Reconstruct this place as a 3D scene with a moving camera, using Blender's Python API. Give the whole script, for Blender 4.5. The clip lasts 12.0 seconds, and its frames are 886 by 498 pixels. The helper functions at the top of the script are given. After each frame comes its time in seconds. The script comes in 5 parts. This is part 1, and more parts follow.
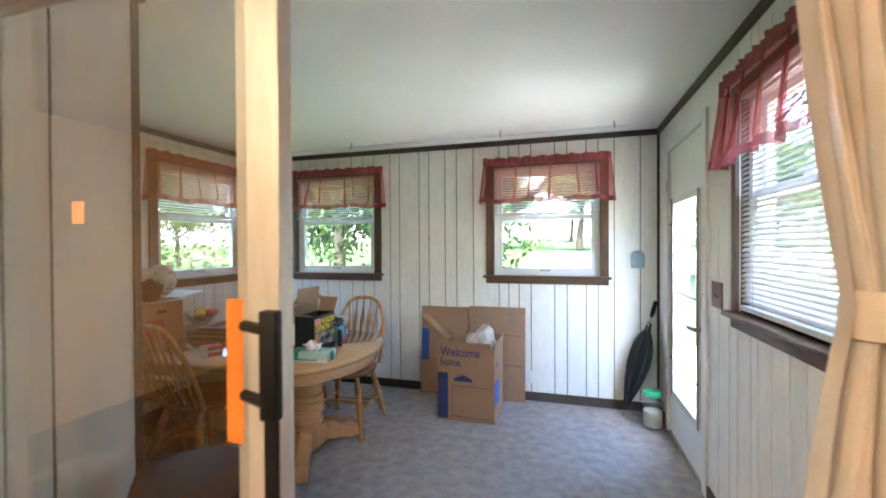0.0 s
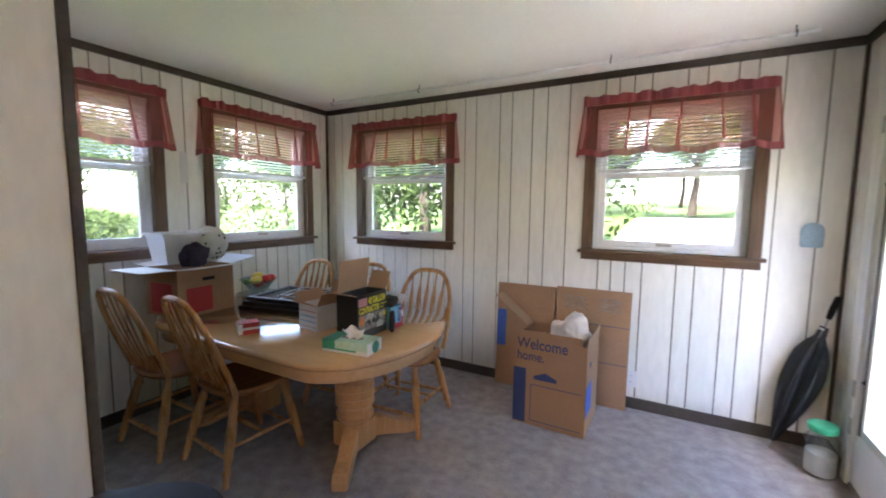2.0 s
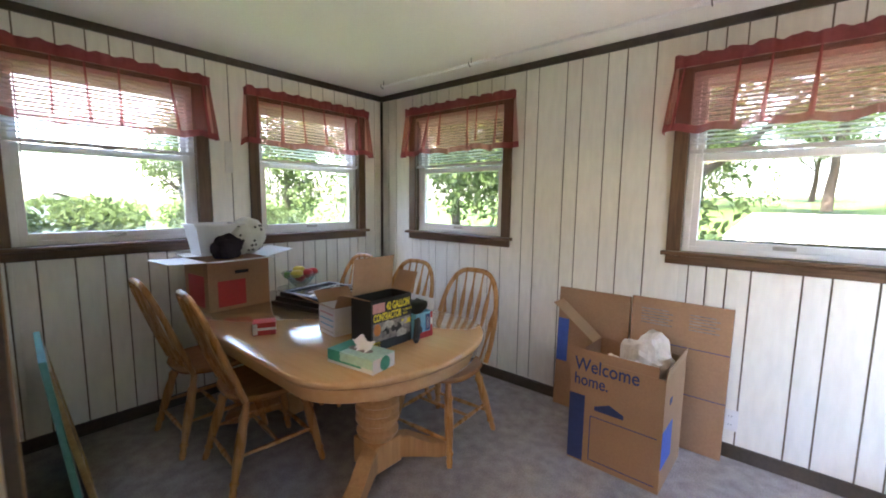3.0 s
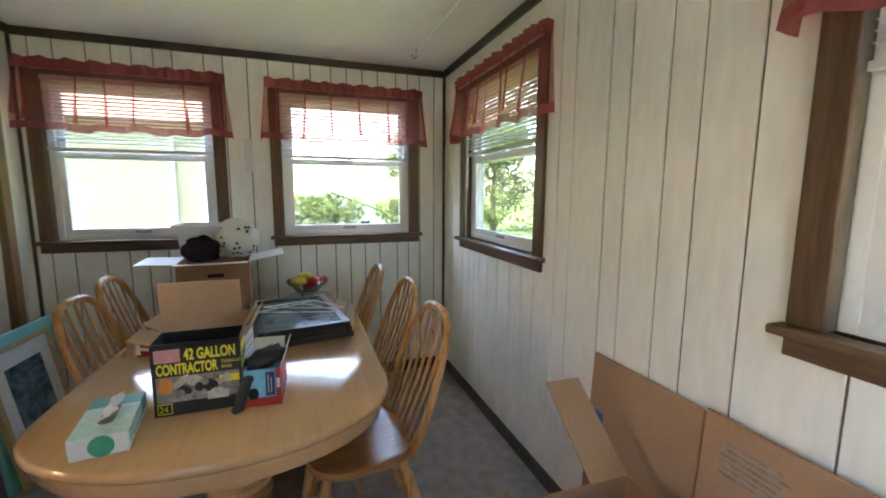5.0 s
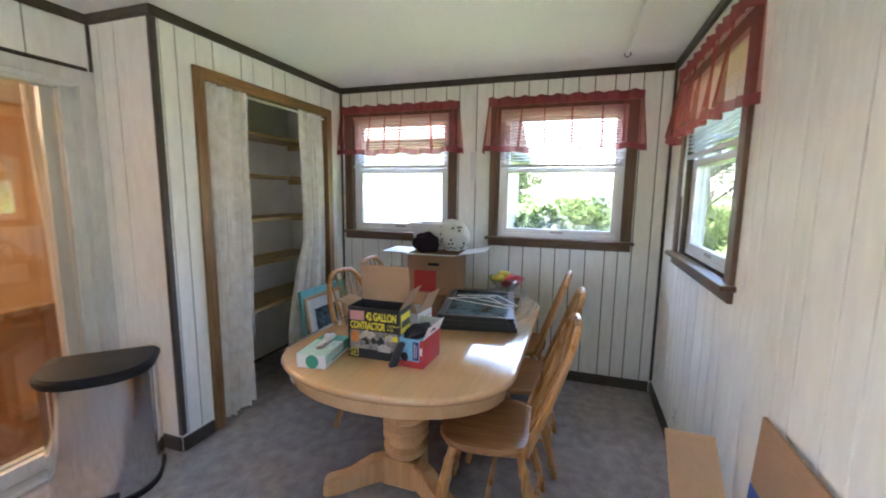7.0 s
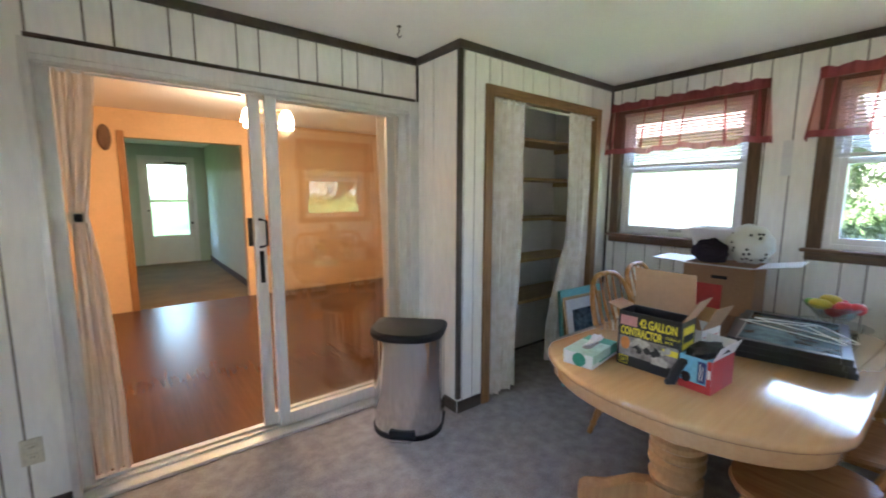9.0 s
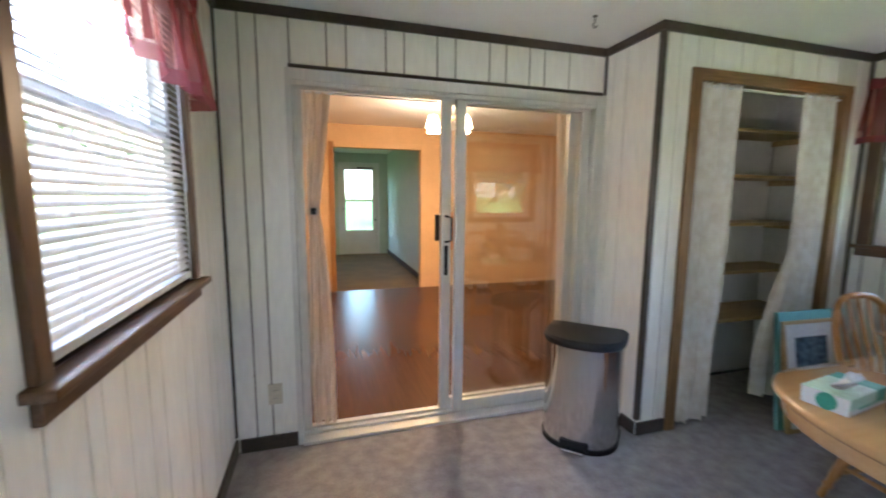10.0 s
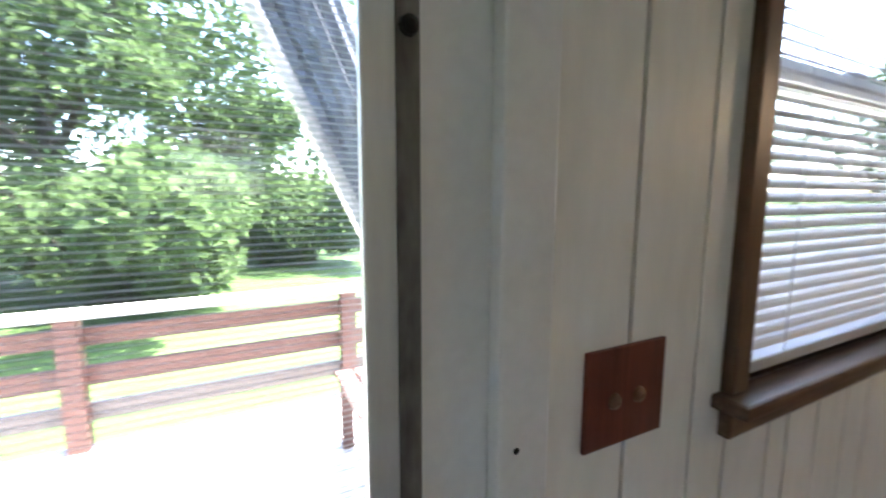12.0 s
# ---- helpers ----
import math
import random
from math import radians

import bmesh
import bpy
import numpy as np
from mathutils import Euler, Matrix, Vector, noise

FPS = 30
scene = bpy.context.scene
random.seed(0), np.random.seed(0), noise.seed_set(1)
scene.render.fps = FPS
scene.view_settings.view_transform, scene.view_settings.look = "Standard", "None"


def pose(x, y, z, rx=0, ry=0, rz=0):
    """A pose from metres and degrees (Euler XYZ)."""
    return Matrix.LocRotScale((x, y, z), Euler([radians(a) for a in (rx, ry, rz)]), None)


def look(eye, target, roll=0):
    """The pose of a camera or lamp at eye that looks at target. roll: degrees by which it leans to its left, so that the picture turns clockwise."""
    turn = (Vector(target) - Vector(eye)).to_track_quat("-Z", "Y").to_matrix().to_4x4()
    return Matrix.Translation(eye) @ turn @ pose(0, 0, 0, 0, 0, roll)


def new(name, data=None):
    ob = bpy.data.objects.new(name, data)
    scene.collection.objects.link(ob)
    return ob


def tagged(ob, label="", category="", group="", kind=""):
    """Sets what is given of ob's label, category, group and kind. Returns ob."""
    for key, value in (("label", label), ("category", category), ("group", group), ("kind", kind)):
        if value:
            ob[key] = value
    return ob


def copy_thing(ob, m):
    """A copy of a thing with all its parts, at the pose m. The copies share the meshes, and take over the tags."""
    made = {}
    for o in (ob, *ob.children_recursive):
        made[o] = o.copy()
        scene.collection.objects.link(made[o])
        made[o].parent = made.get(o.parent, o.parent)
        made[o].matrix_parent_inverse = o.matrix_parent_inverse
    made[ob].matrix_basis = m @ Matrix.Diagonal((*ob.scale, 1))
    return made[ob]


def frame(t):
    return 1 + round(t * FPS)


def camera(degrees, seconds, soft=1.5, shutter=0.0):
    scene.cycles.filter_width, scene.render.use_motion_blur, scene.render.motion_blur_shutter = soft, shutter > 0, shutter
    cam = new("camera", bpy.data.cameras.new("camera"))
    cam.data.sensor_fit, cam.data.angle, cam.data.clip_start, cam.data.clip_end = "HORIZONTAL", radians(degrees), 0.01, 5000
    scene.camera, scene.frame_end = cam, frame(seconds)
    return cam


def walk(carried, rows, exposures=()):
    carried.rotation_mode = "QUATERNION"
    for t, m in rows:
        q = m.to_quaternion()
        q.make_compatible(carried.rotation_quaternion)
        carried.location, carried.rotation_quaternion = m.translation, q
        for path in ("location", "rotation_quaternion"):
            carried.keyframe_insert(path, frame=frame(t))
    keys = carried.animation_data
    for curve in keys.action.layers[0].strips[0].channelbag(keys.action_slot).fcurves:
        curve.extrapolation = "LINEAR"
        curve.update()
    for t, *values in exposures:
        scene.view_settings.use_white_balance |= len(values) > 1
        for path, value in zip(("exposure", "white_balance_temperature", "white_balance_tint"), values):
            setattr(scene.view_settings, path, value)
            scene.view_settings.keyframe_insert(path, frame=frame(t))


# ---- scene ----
cam = camera(94.5, 12.0, 1.8, 0.3)
PATH = [
    (0, (3.058, -0.642, 1.341), (2.494, 1.277, 1.322), -0.3),
    (0.5, (3.054, -0.384, 1.357), (2.476, 1.531, 1.325), -0.3),
    (1, (3.027, -0.225, 1.359), (2.413, 1.677, 1.283), 0.1),
    (1.5, (3.004, -0.124, 1.358), (2.244, 1.721, 1.211), 0.3),
    (2, (2.931, -0.03, 1.348), (1.972, 1.714, 1.148), 0.6),
    (2.5, (2.89, 0.108, 1.361), (1.694, 1.692, 1.116), 0.3),
    (2.7, (2.904, 0.215, 1.334), (1.662, 1.765, 1.093), 0.5),
    (4.3, (3.021, 1.426, 1.357), (1.388, 2.551, 1.096), 0.2),
    (4.5, (3.027, 1.576, 1.367), (1.31, 2.565, 1.102), 0.2),
    (5, (2.995, 1.914, 1.36), (1.121, 2.559, 1.094), 0.3),
    (5.5, (2.992, 2.239, 1.369), (1.024, 2.483, 1.105), 0.5),
    (6, (3.035, 2.409, 1.388), (1.054, 2.314, 1.124), 0.8),
    (6.5, (3.093, 2.414, 1.397), (1.154, 2.007, 1.126), 0.9),
    (6.7, (3.107, 2.411, 1.401), (1.188, 1.916, 1.129), 0.9),
    (8.3, (3.162, 2.324, 1.378), (1.627, 1.069, 1.117), 0.1),
    (8.5, (3.164, 2.335, 1.381), (1.715, 0.982, 1.118), 0.3),
    (9, (3.205, 2.318, 1.374), (1.987, 0.754, 1.115), 0.2),
    (9.5, (3.264, 2.293, 1.356), (2.338, 0.538, 1.108), 0.3),
    (10, (3.326, 2.24, 1.354), (2.758, 0.339, 1.101), 0.5),
    (10.5, (3.418, 2.117, 1.352), (3.415, 0.133, 1.099), 0.7),
    (11, (3.47, 2.097, 1.347), (4.085, 0.212, 1.09), 0.8),
    (11.5, (3.469, 2.112, 1.334), (4.785, 0.627, 1.081), 0.7),
    (12, (3.445, 2.093, 1.335), (5.222, 1.21, 1.085), 0.1),
]
walk(cam, [(t, look(eye, target, roll)) for t, eye, target, roll in PATH],
     [(0.0, 5.65, 5800, 12.0), (0.5, 5.35, 6050, 16.0), (1.5, 5.3, 6250, 21.0), (2.5, 5.52, 6450, 21.0), (4.5, 5.25, 6900, 15.0), (5.5, 5.62, 6550, 17.0), (6.5, 5.9, 6250, 22.0), (9.0, 5.75, 6100, 18.0), (9.5, 5.8, 6050, 18.0), (10.5, 5.5, 6000, 18.0), (11.0, 5.45, 6050, 20.0), (11.5, 5.25, 6100, 20.0), (12.0, 4.62, 5950, 17.0)])

# ---------------------------------------------------------------- world, sun, exposure
SUN_EL, SUN_AZ = 62.0, 185.0      # degrees: height, and bearing from north towards east
world = bpy.data.worlds.new("daylight")
scene.world = world
world.use_nodes = True
wn = world.node_tree
sky = wn.nodes.new("ShaderNodeTexSky")
sky.sky_type, sky.sun_disc = "NISHITA", False
sky.sun_elevation, sky.sun_rotation = radians(SUN_EL), radians(SUN_AZ)
sky.air_density, sky.dust_density = 1.0, 2.0
wn.nodes["Background"].inputs["Strength"].default_value = 0.15
wn.links.new(sky.outputs["Color"], wn.nodes["Background"].inputs["Color"])
sun_data = bpy.data.lights.new("sun", "SUN")
sun_data.energy, sun_data.angle, sun_data.color = 3.9, radians(0.5), (1.0, 0.95, 0.87)
sun = new("sun", sun_data)
_a, _e = radians(SUN_AZ), radians(SUN_EL)
sun.matrix_world = look((0, 0, 20), (-math.sin(_a) * math.cos(_e) * 10, -math.cos(_a) * math.cos(_e) * 10, 20 - math.sin(_e) * 10))


# ---------------------------------------------------------------- materials
def mat(name, color, rough=0.6, metal=0.0, var=0.12, scale=6.0, fine=60.0, stretch=(1, 1, 1), bump=0.1, spec=0.5,
        color2=None, random_piece=0.0):
    """Principled material with colour variation at two scales and a fine bump."""
    m = bpy.data.materials.new(name)
    m.use_nodes = True
    nt = m.node_tree
    p = nt.nodes["Principled BSDF"]
    co = nt.nodes.new("ShaderNodeTexCoord")
    mp = nt.nodes.new("ShaderNodeMapping")
    mp.inputs["Scale"].default_value = stretch
    nt.links.new(co.outputs["Object"], mp.inputs["Vector"])
    n1, n2 = nt.nodes.new("ShaderNodeTexNoise"), nt.nodes.new("ShaderNodeTexNoise")
    n1.inputs["Scale"].default_value, n2.inputs["Scale"].default_value = scale, fine
    n1.inputs["Detail"].default_value, n2.inputs["Detail"].default_value = 4.0, 3.0
    nt.links.new(mp.outputs["Vector"], n1.inputs["Vector"])
    nt.links.new(mp.outputs["Vector"], n2.inputs["Vector"])
    mean = nt.nodes.new("ShaderNodeMath")
    mean.operation = "ADD"
    nt.links.new(n1.outputs["Fac"], mean.inputs[0])
    nt.links.new(n2.outputs["Fac"], mean.inputs[1])
    ramp = nt.nodes.new("ShaderNodeValToRGB")
    lo = color2 if color2 else tuple(c * (1 - var) for c in color)
    hi = color if color2 else tuple(min(1, c * (1 + var)) for c in color)
    half = nt.nodes.new("ShaderNodeMath")
    half.operation = "MULTIPLY"
    half.inputs[1].default_value = 0.5
    nt.links.new(mean.outputs[0], half.inputs[0])
    ramp.color_ramp.elements[0].position, ramp.color_ramp.elements[0].color = 0.36, (*lo, 1)
    ramp.color_ramp.elements[1].position, ramp.color_ramp.elements[1].color = 0.64, (*hi, 1)
    nt.links.new(half.outputs[0], ramp.inputs["Fac"])
    last = ramp.outputs["Color"]
    if random_piece:
        info = nt.nodes.new("ShaderNodeObjectInfo")
        hsv = nt.nodes.new("ShaderNodeHueSaturation")
        mr = nt.nodes.new("ShaderNodeMapRange")
        mr.inputs["To Min"].default_value, mr.inputs["To Max"].default_value = 1 - random_piece, 1 + random_piece
        nt.links.new(info.outputs["Random"], mr.inputs["Value"])
        nt.links.new(mr.outputs["Result"], hsv.inputs["Value"])
        nt.links.new(last, hsv.inputs["Color"])
        last = hsv.outputs["Color"]
    nt.links.new(last, p.inputs["Base Color"])
    rr = nt.nodes.new("ShaderNodeMapRange")
    rr.inputs["To Min"].default_value, rr.inputs["To Max"].default_value = max(0.03, rough - 0.08), min(1, rough + 0.08)
    nt.links.new(n1.outputs["Fac"], rr.inputs["Value"])
    nt.links.new(rr.outputs["Result"], p.inputs["Roughness"])
    p.inputs["Metallic"].default_value = metal
    p.inputs["Specular IOR Level"].default_value = spec
    if bump:
        b = nt.nodes.new("ShaderNodeBump")
        b.inputs["Strength"].default_value, b.inputs["Distance"].default_value = bump, 0.004
        nt.links.new(n2.outputs["Fac"], b.inputs["Height"])
        nt.links.new(b.outputs["Normal"], p.inputs["Normal"])
    return m


def wood(name, dark, light, rough=0.35, axis=0, grain=9.0, spec=0.5):
    st = [grain * 4] * 3
    st[axis] = grain * 0.28
    return mat(name, light, rough, 0, 0.2, 1.0, 3.4, tuple(st), 0.06, spec, color2=dark)


def glass_mat(name, tint=(1, 1, 1), gloss=0.035):
    m = bpy.data.materials.new(name)
    m.use_nodes = True
    nt = m.node_tree
    nt.nodes.remove(nt.nodes["Principled BSDF"])
    tr, gl, fr, mx, pw = (nt.nodes.new("ShaderNode" + k) for k in ("BsdfTransparent", "BsdfGlossy", "LayerWeight", "MixShader", "Math"))
    tr.inputs["Color"].default_value = (*tint, 1)
    gl.inputs["Roughness"].default_value = 0.01
    # gloss rises steeply towards grazing angles, from both sides alike
    fr.inputs["Blend"].default_value = 0.5
    pw.operation = "POWER"
    pw.inputs[1].default_value = 4.0
    base = nt.nodes.new("ShaderNodeMath")
    base.operation = "MULTIPLY_ADD"
    base.inputs[1].default_value, base.inputs[2].default_value = 0.55, gloss
    nt.links.new(fr.outputs["Facing"], pw.inputs[0])
    nt.links.new(pw.outputs[0], base.inputs[0])
    nt.links.new(base.outputs[0], mx.inputs[0])
    nt.links.new(tr.outputs[0], mx.inputs[1])
    nt.links.new(gl.outputs[0], mx.inputs[2])
    nt.links.new(mx.outputs[0], nt.nodes["Material Output"].inputs["Surface"])
    return m


def cloth(name, color, see=0.3, glow=0.5, scale=40.0, color2=None, tint=(1, 1, 1)):
    """Woven fabric: part see-through, part diffuse, part translucent."""
    m = mat(name, color, 0.9, 0, 0.12, scale, 400.0, (1, 1, 1), 0.15, 0.1, color2=color2)
    nt = m.node_tree
    p = nt.nodes["Principled BSDF"]
    col = p.inputs["Base Color"].links[0].from_socket
    tl, tr, m1, m2 = (nt.nodes.new("ShaderNode" + k) for k in ("BsdfTranslucent", "BsdfTransparent", "MixShader", "MixShader"))
    nt.links.new(col, tl.inputs["Color"])
    m1.inputs[0].default_value, m2.inputs[0].default_value = glow, see
    tr.inputs["Color"].default_value = (*tint, 1)
    nt.links.new(p.outputs[0], m1.inputs[1])
    nt.links.new(tl.outputs[0], m1.inputs[2])
    nt.links.new(m1.outputs[0], m2.inputs[1])
    nt.links.new(tr.outputs[0], m2.inputs[2])
    nt.links.new(m2.outputs[0], nt.nodes["Material Output"].inputs["Surface"])
    return m


def glow(name, color, strength):
    m = bpy.data.materials.new(name)
    m.use_nodes = True
    p = m.node_tree.nodes["Principled BSDF"]
    p.inputs["Base Color"].default_value = (*color, 1)
    p.inputs["Emission Color"].default_value = (*color, 1)
    p.inputs["Emission Strength"].default_value = strength
    return m


def screen_mesh(name, cover=0.24, threads=75.0):
    """Fine woven screen: fine level threads, open between them."""
    m = bpy.data.materials.new(name)
    m.use_nodes = True
    nt = m.node_tree
    p = nt.nodes["Principled BSDF"]
    p.inputs["Base Color"].default_value = (0.62, 0.63, 0.64, 1)
    p.inputs["Roughness"].default_value = 0.5
    co, wv, tr, mx, mr = (nt.nodes.new("ShaderNode" + k) for k in ("TexCoord", "TexWave", "BsdfTransparent", "MixShader", "MapRange"))
    wv.bands_direction = "Z"
    wv.inputs["Scale"].default_value = threads
    wv.inputs["Distortion"].default_value = 0.4
    mr.inputs["To Min"].default_value, mr.inputs["To Max"].default_value = 0.0, cover
    nt.links.new(co.outputs["Object"], wv.inputs["Vector"])
    nt.links.new(wv.outputs["Fac"], mr.inputs["Value"])
    nt.links.new(mr.outputs["Result"], mx.inputs[0])
    nt.links.new(tr.outputs[0], mx.inputs[1])
    nt.links.new(p.outputs[0], mx.inputs[2])
    nt.links.new(mx.outputs[0], nt.nodes["Material Output"].inputs["Surface"])
    return m


M = dict(
    mesh=screen_mesh("insect_screen_mesh"),
    doormesh=screen_mesh("door_screen_mesh", 0.43, 52.0),
    panel=mat("panel_paint", (0.84, 0.825, 0.76), 0.42, 0, 0.06, 2.2, 35, (1, 1, 0.25), 0.03, 0.4, random_piece=0.025),
    groove=mat("panel_groove", (0.16, 0.13, 0.09), 0.8),
    ceiling=mat("ceiling_paint", (0.88, 0.865, 0.83), 0.8, 0, 0.03, 1.5, 90, (1, 1, 1), 0.15),
    carpet=mat("carpet_pile", (0.43, 0.395, 0.38), 0.95, 0, 0.3, 14.0, 150, (1, 1, 1), 1.0, 0.1, color2=(0.25, 0.226, 0.217)),
    darktrim=mat("dark_trim", (0.07, 0.055, 0.042), 0.5, 0, 0.2, 8, 60),
    casing=wood("casing_wood", (0.075, 0.038, 0.018), (0.16, 0.088, 0.045), 0.4, 2),
    casing_h=wood("casing_wood_level", (0.075, 0.038, 0.018), (0.16, 0.088, 0.045), 0.4, 0),
    closetwood=wood("closet_wood", (0.17, 0.085, 0.03), (0.33, 0.18, 0.075), 0.35, 2),
    closetwood_h=wood("closet_wood_level", (0.17, 0.085, 0.03), (0.33, 0.18, 0.075), 0.35, 0),
    vinyl=mat("white_vinyl", (0.80, 0.80, 0.80), 0.4, 0, 0.03),
    glass=glass_mat("window_glass", (0.68, 0.685, 0.665)), doorglass=glass_mat("door_glass", (0.95, 0.96, 0.95), 0.085),
    # front door glass, tinted to dim the overbright daylight behind it
    tinted=glass_mat("dimming_door_glass", (0.42, 0.50, 0.50)),
    screen=glass_mat("storm_glass", (0.93, 0.95, 0.95)),
    blind=mat("blind_white", (0.68, 0.68, 0.69), 0.45, 0, 0.03, bump=0),
    sheer=cloth("red_sheer", (0.62, 0.22, 0.21), 0.64, 0.5, tint=(0.95, 0.66, 0.60)),
    sheer_hem=cloth("red_sheer_hem", (0.42, 0.125, 0.13), 0.32, 0.42, tint=(0.88, 0.55, 0.52)),
    alum=mat("door_aluminium", (0.66, 0.65, 0.60), 0.42, 0.3, 0.08, 5, 80, (1, 1, 0.2), 0.03),
    metal=mat("grey_metal", (0.42, 0.41, 0.39), 0.4, 0.9, 0.12),
    black=mat("black_plastic", (0.010, 0.010, 0.011), 0.5, 0, 0.1, spec=0.3),
    white=mat("white_paint", (0.78, 0.78, 0.75), 0.45, 0, 0.04),
    peach=mat("peach_paint", (0.70, 0.47, 0.25), 0.75, 0, 0.05),
    green=mat("green_paint", (0.55, 0.62, 0.52), 0.75, 0, 0.05),
    laminate=mat("laminate", (0.112, 0.044, 0.0165), 0.25, 0, 0.2, 1.0, 3.4, (16, 1.1, 16), 0, 0.38, color2=(0.088, 0.034, 0.0125)),
    hallcarpet=mat("hall_carpet", (0.22, 0.155, 0.08), 0.95, 0, 0.2, 3, 150, (1, 1, 1), 0.6),
    doorwood=wood("orange_wood", (0.28, 0.12, 0.035), (0.45, 0.22, 0.07), 0.4, 2),
    closet=mat("closet_paint", (0.84, 0.82, 0.77), 0.7, 0, 0.06),
    shelf=wood("shelf_pine", (0.36, 0.23, 0.09), (0.52, 0.36, 0.16), 0.5, 0),
    grass=mat("grass", (0.062, 0.10, 0.028), 0.9, 0, 0.3, 0.6, 25, (1, 1, 1), 0.8, 0.1, color2=(0.038, 0.066, 0.018)),
    lawnband=mat("bright_lawn_band", (0.55, 0.53, 0.48), 0.95, 0, 0.12, 1.5, 60, (1, 1, 1), 0.6, 0.1),
    leaf=cloth("leaf", (0.085, 0.125, 0.045), 0.0, 0.4, 0.8, color2=(0.04, 0.066, 0.022)),
    bark=mat("bark", (0.045, 0.038, 0.03), 0.95, 0, 0.3, 5, 40, (1, 1, 0.2), 1.0, 0.1),
    deck=mat("pale_deck", (0.54, 0.515, 0.47), 0.8, 0, 0.1, 3, 60, (3, 0.4, 3), 0.2, random_piece=0.06),
    kick=mat("weathered_board", (0.11, 0.09, 0.08), 0.8, 0, 0.25, 5, 60, (3, 0.4, 3), 0.2),
    rail=mat("brown_stain", (0.075, 0.028, 0.018), 0.65, 0, 0.15, 4, 60, (0.4, 3, 3), 0.1),
    siding=mat("yellow_siding", (0.50, 0.455, 0.31), 0.6, 0, 0.05),
    whitesiding=mat("white_siding", (0.62, 0.62, 0.61), 0.6, 0, 0.04),
    roofing=mat("grey_shingle", (0.16, 0.155, 0.15), 0.9, 0, 0.2, 3, 30),
    paleblue=mat("pale_blue_plastic", (0.30, 0.42, 0.50), 0.4),
    strip=mat("weathered_strip", (0.13, 0.12, 0.11), 0.7, 0, 0.5, 14, 70, (1, 1, 0.3), 0.3),
    brass=mat("aged_brass", (0.45, 0.30, 0.12), 0.35, 0.9),
    shade=glow("lit_shade", (1.0, 0.78, 0.5), 1.7),
    lace=cloth("cream_curtain", (0.86, 0.80, 0.72), 0.03, 0.2, 30, color2=(0.79, 0.71, 0.61)),
    lacewhite=cloth("white_print_curtain", (0.90, 0.88, 0.85), 0.0, 0.06, 15, color2=(0.68, 0.62, 0.54)),
    plate=wood("plate_wood", (0.09, 0.024, 0.014), (0.16, 0.048, 0.028), 0.35, 2),
)

_lam = M["laminate"].node_tree
_lam.links.remove(_lam.nodes["Principled BSDF"].inputs["Roughness"].links[0])
_lam.nodes["Principled BSDF"].inputs["Roughness"].default_value = 0.27

# ---------------------------------------------------------------- mesh helpers
def mesh_of(name, bm, material):
    me = bpy.data.meshes.new(name)
    bm.normal_update()
    bm.to_mesh(me)
    bm.free()
    for m in (material if isinstance(material, (list, tuple)) else [material]):
        me.materials.append(m)
    return me


def part(name, bm, material, parent=None, label="", smooth=False):
    me = mesh_of(name, bm, material)
    if smooth:
        me.polygons.foreach_set("use_smooth", [True] * len(me.polygons))
        me.set_sharp_from_angle(angle=radians(40))
    ob = new(name, me)
    ob.parent = parent
    if label:
        tagged(ob, label)
    return ob


def thing(name, m, label, category, group="", kind=""):
    ob = new(name)
    ob.empty_display_size = 0.1
    ob.matrix_basis = m
    return tagged(ob, label, category, group, kind)


def box(bm, x0, x1, y0, y1, z0, z1, bevel=0.0, turn=None):
    """An upright box, with softened edges where bevel is given."""
    r = bmesh.ops.create_cube(bm, size=1.0)
    mx = Matrix.Translation(((x0 + x1) / 2, (y0 + y1) / 2, (z0 + z1) / 2)) @ Matrix.Diagonal((x1 - x0, y1 - y0, z1 - z0, 1))
    if turn is not None:
        mx = turn @ mx
    bmesh.ops.transform(bm, matrix=mx, verts=r["verts"])
    if bevel:
        es = list({e for v in r["verts"] for e in v.link_edges})
        bmesh.ops.bevel(bm, geom=es, offset=bevel, segments=2, profile=0.6, affect="EDGES")
    return bm


def boxed(x0, x1, y0, y1, z0, z1, bevel=0.0, turn=None):
    return box(bmesh.new(), x0, x1, y0, y1, z0, z1, bevel, turn)


def lathe(bm, profile, n=20, centre=(0, 0, 0), cap=True, m=None):
    """A body turned round z from (radius, height) pairs."""
    rings = []
    for r, z in profile:
        ring = []
        for i in range(n):
            a = 2 * math.pi * i / n
            v = Vector((centre[0] + r * math.cos(a), centre[1] + r * math.sin(a), centre[2] + z))
            ring.append(bm.verts.new(m @ v if m else v))
        rings.append(ring)
    for a, b in zip(rings, rings[1:]):
        for i in range(n):
            bm.faces.new((a[i], a[(i + 1) % n], b[(i + 1) % n], b[i]))
    if cap:
        bm.faces.new(rings[0][::-1])
        bm.faces.new(rings[-1])
    return bm


def rod(bm, a, b, r0, r1=None, n=10):
    """A round bar from a to b; r0 and r1 are radii, or r0 a list of (place along, radius)."""
    a, b = Vector(a), Vector(b)
    d = b - a
    m = Matrix.Translation(a) @ d.to_track_quat("Z", "Y").to_matrix().to_4x4()
    prof = [(0, r0), (1, r0 if r1 is None else r1)] if not isinstance(r0, (list, tuple)) else r0
    return lathe(bm, [(r, s * d.length) for s, r in prof], n, m=m)


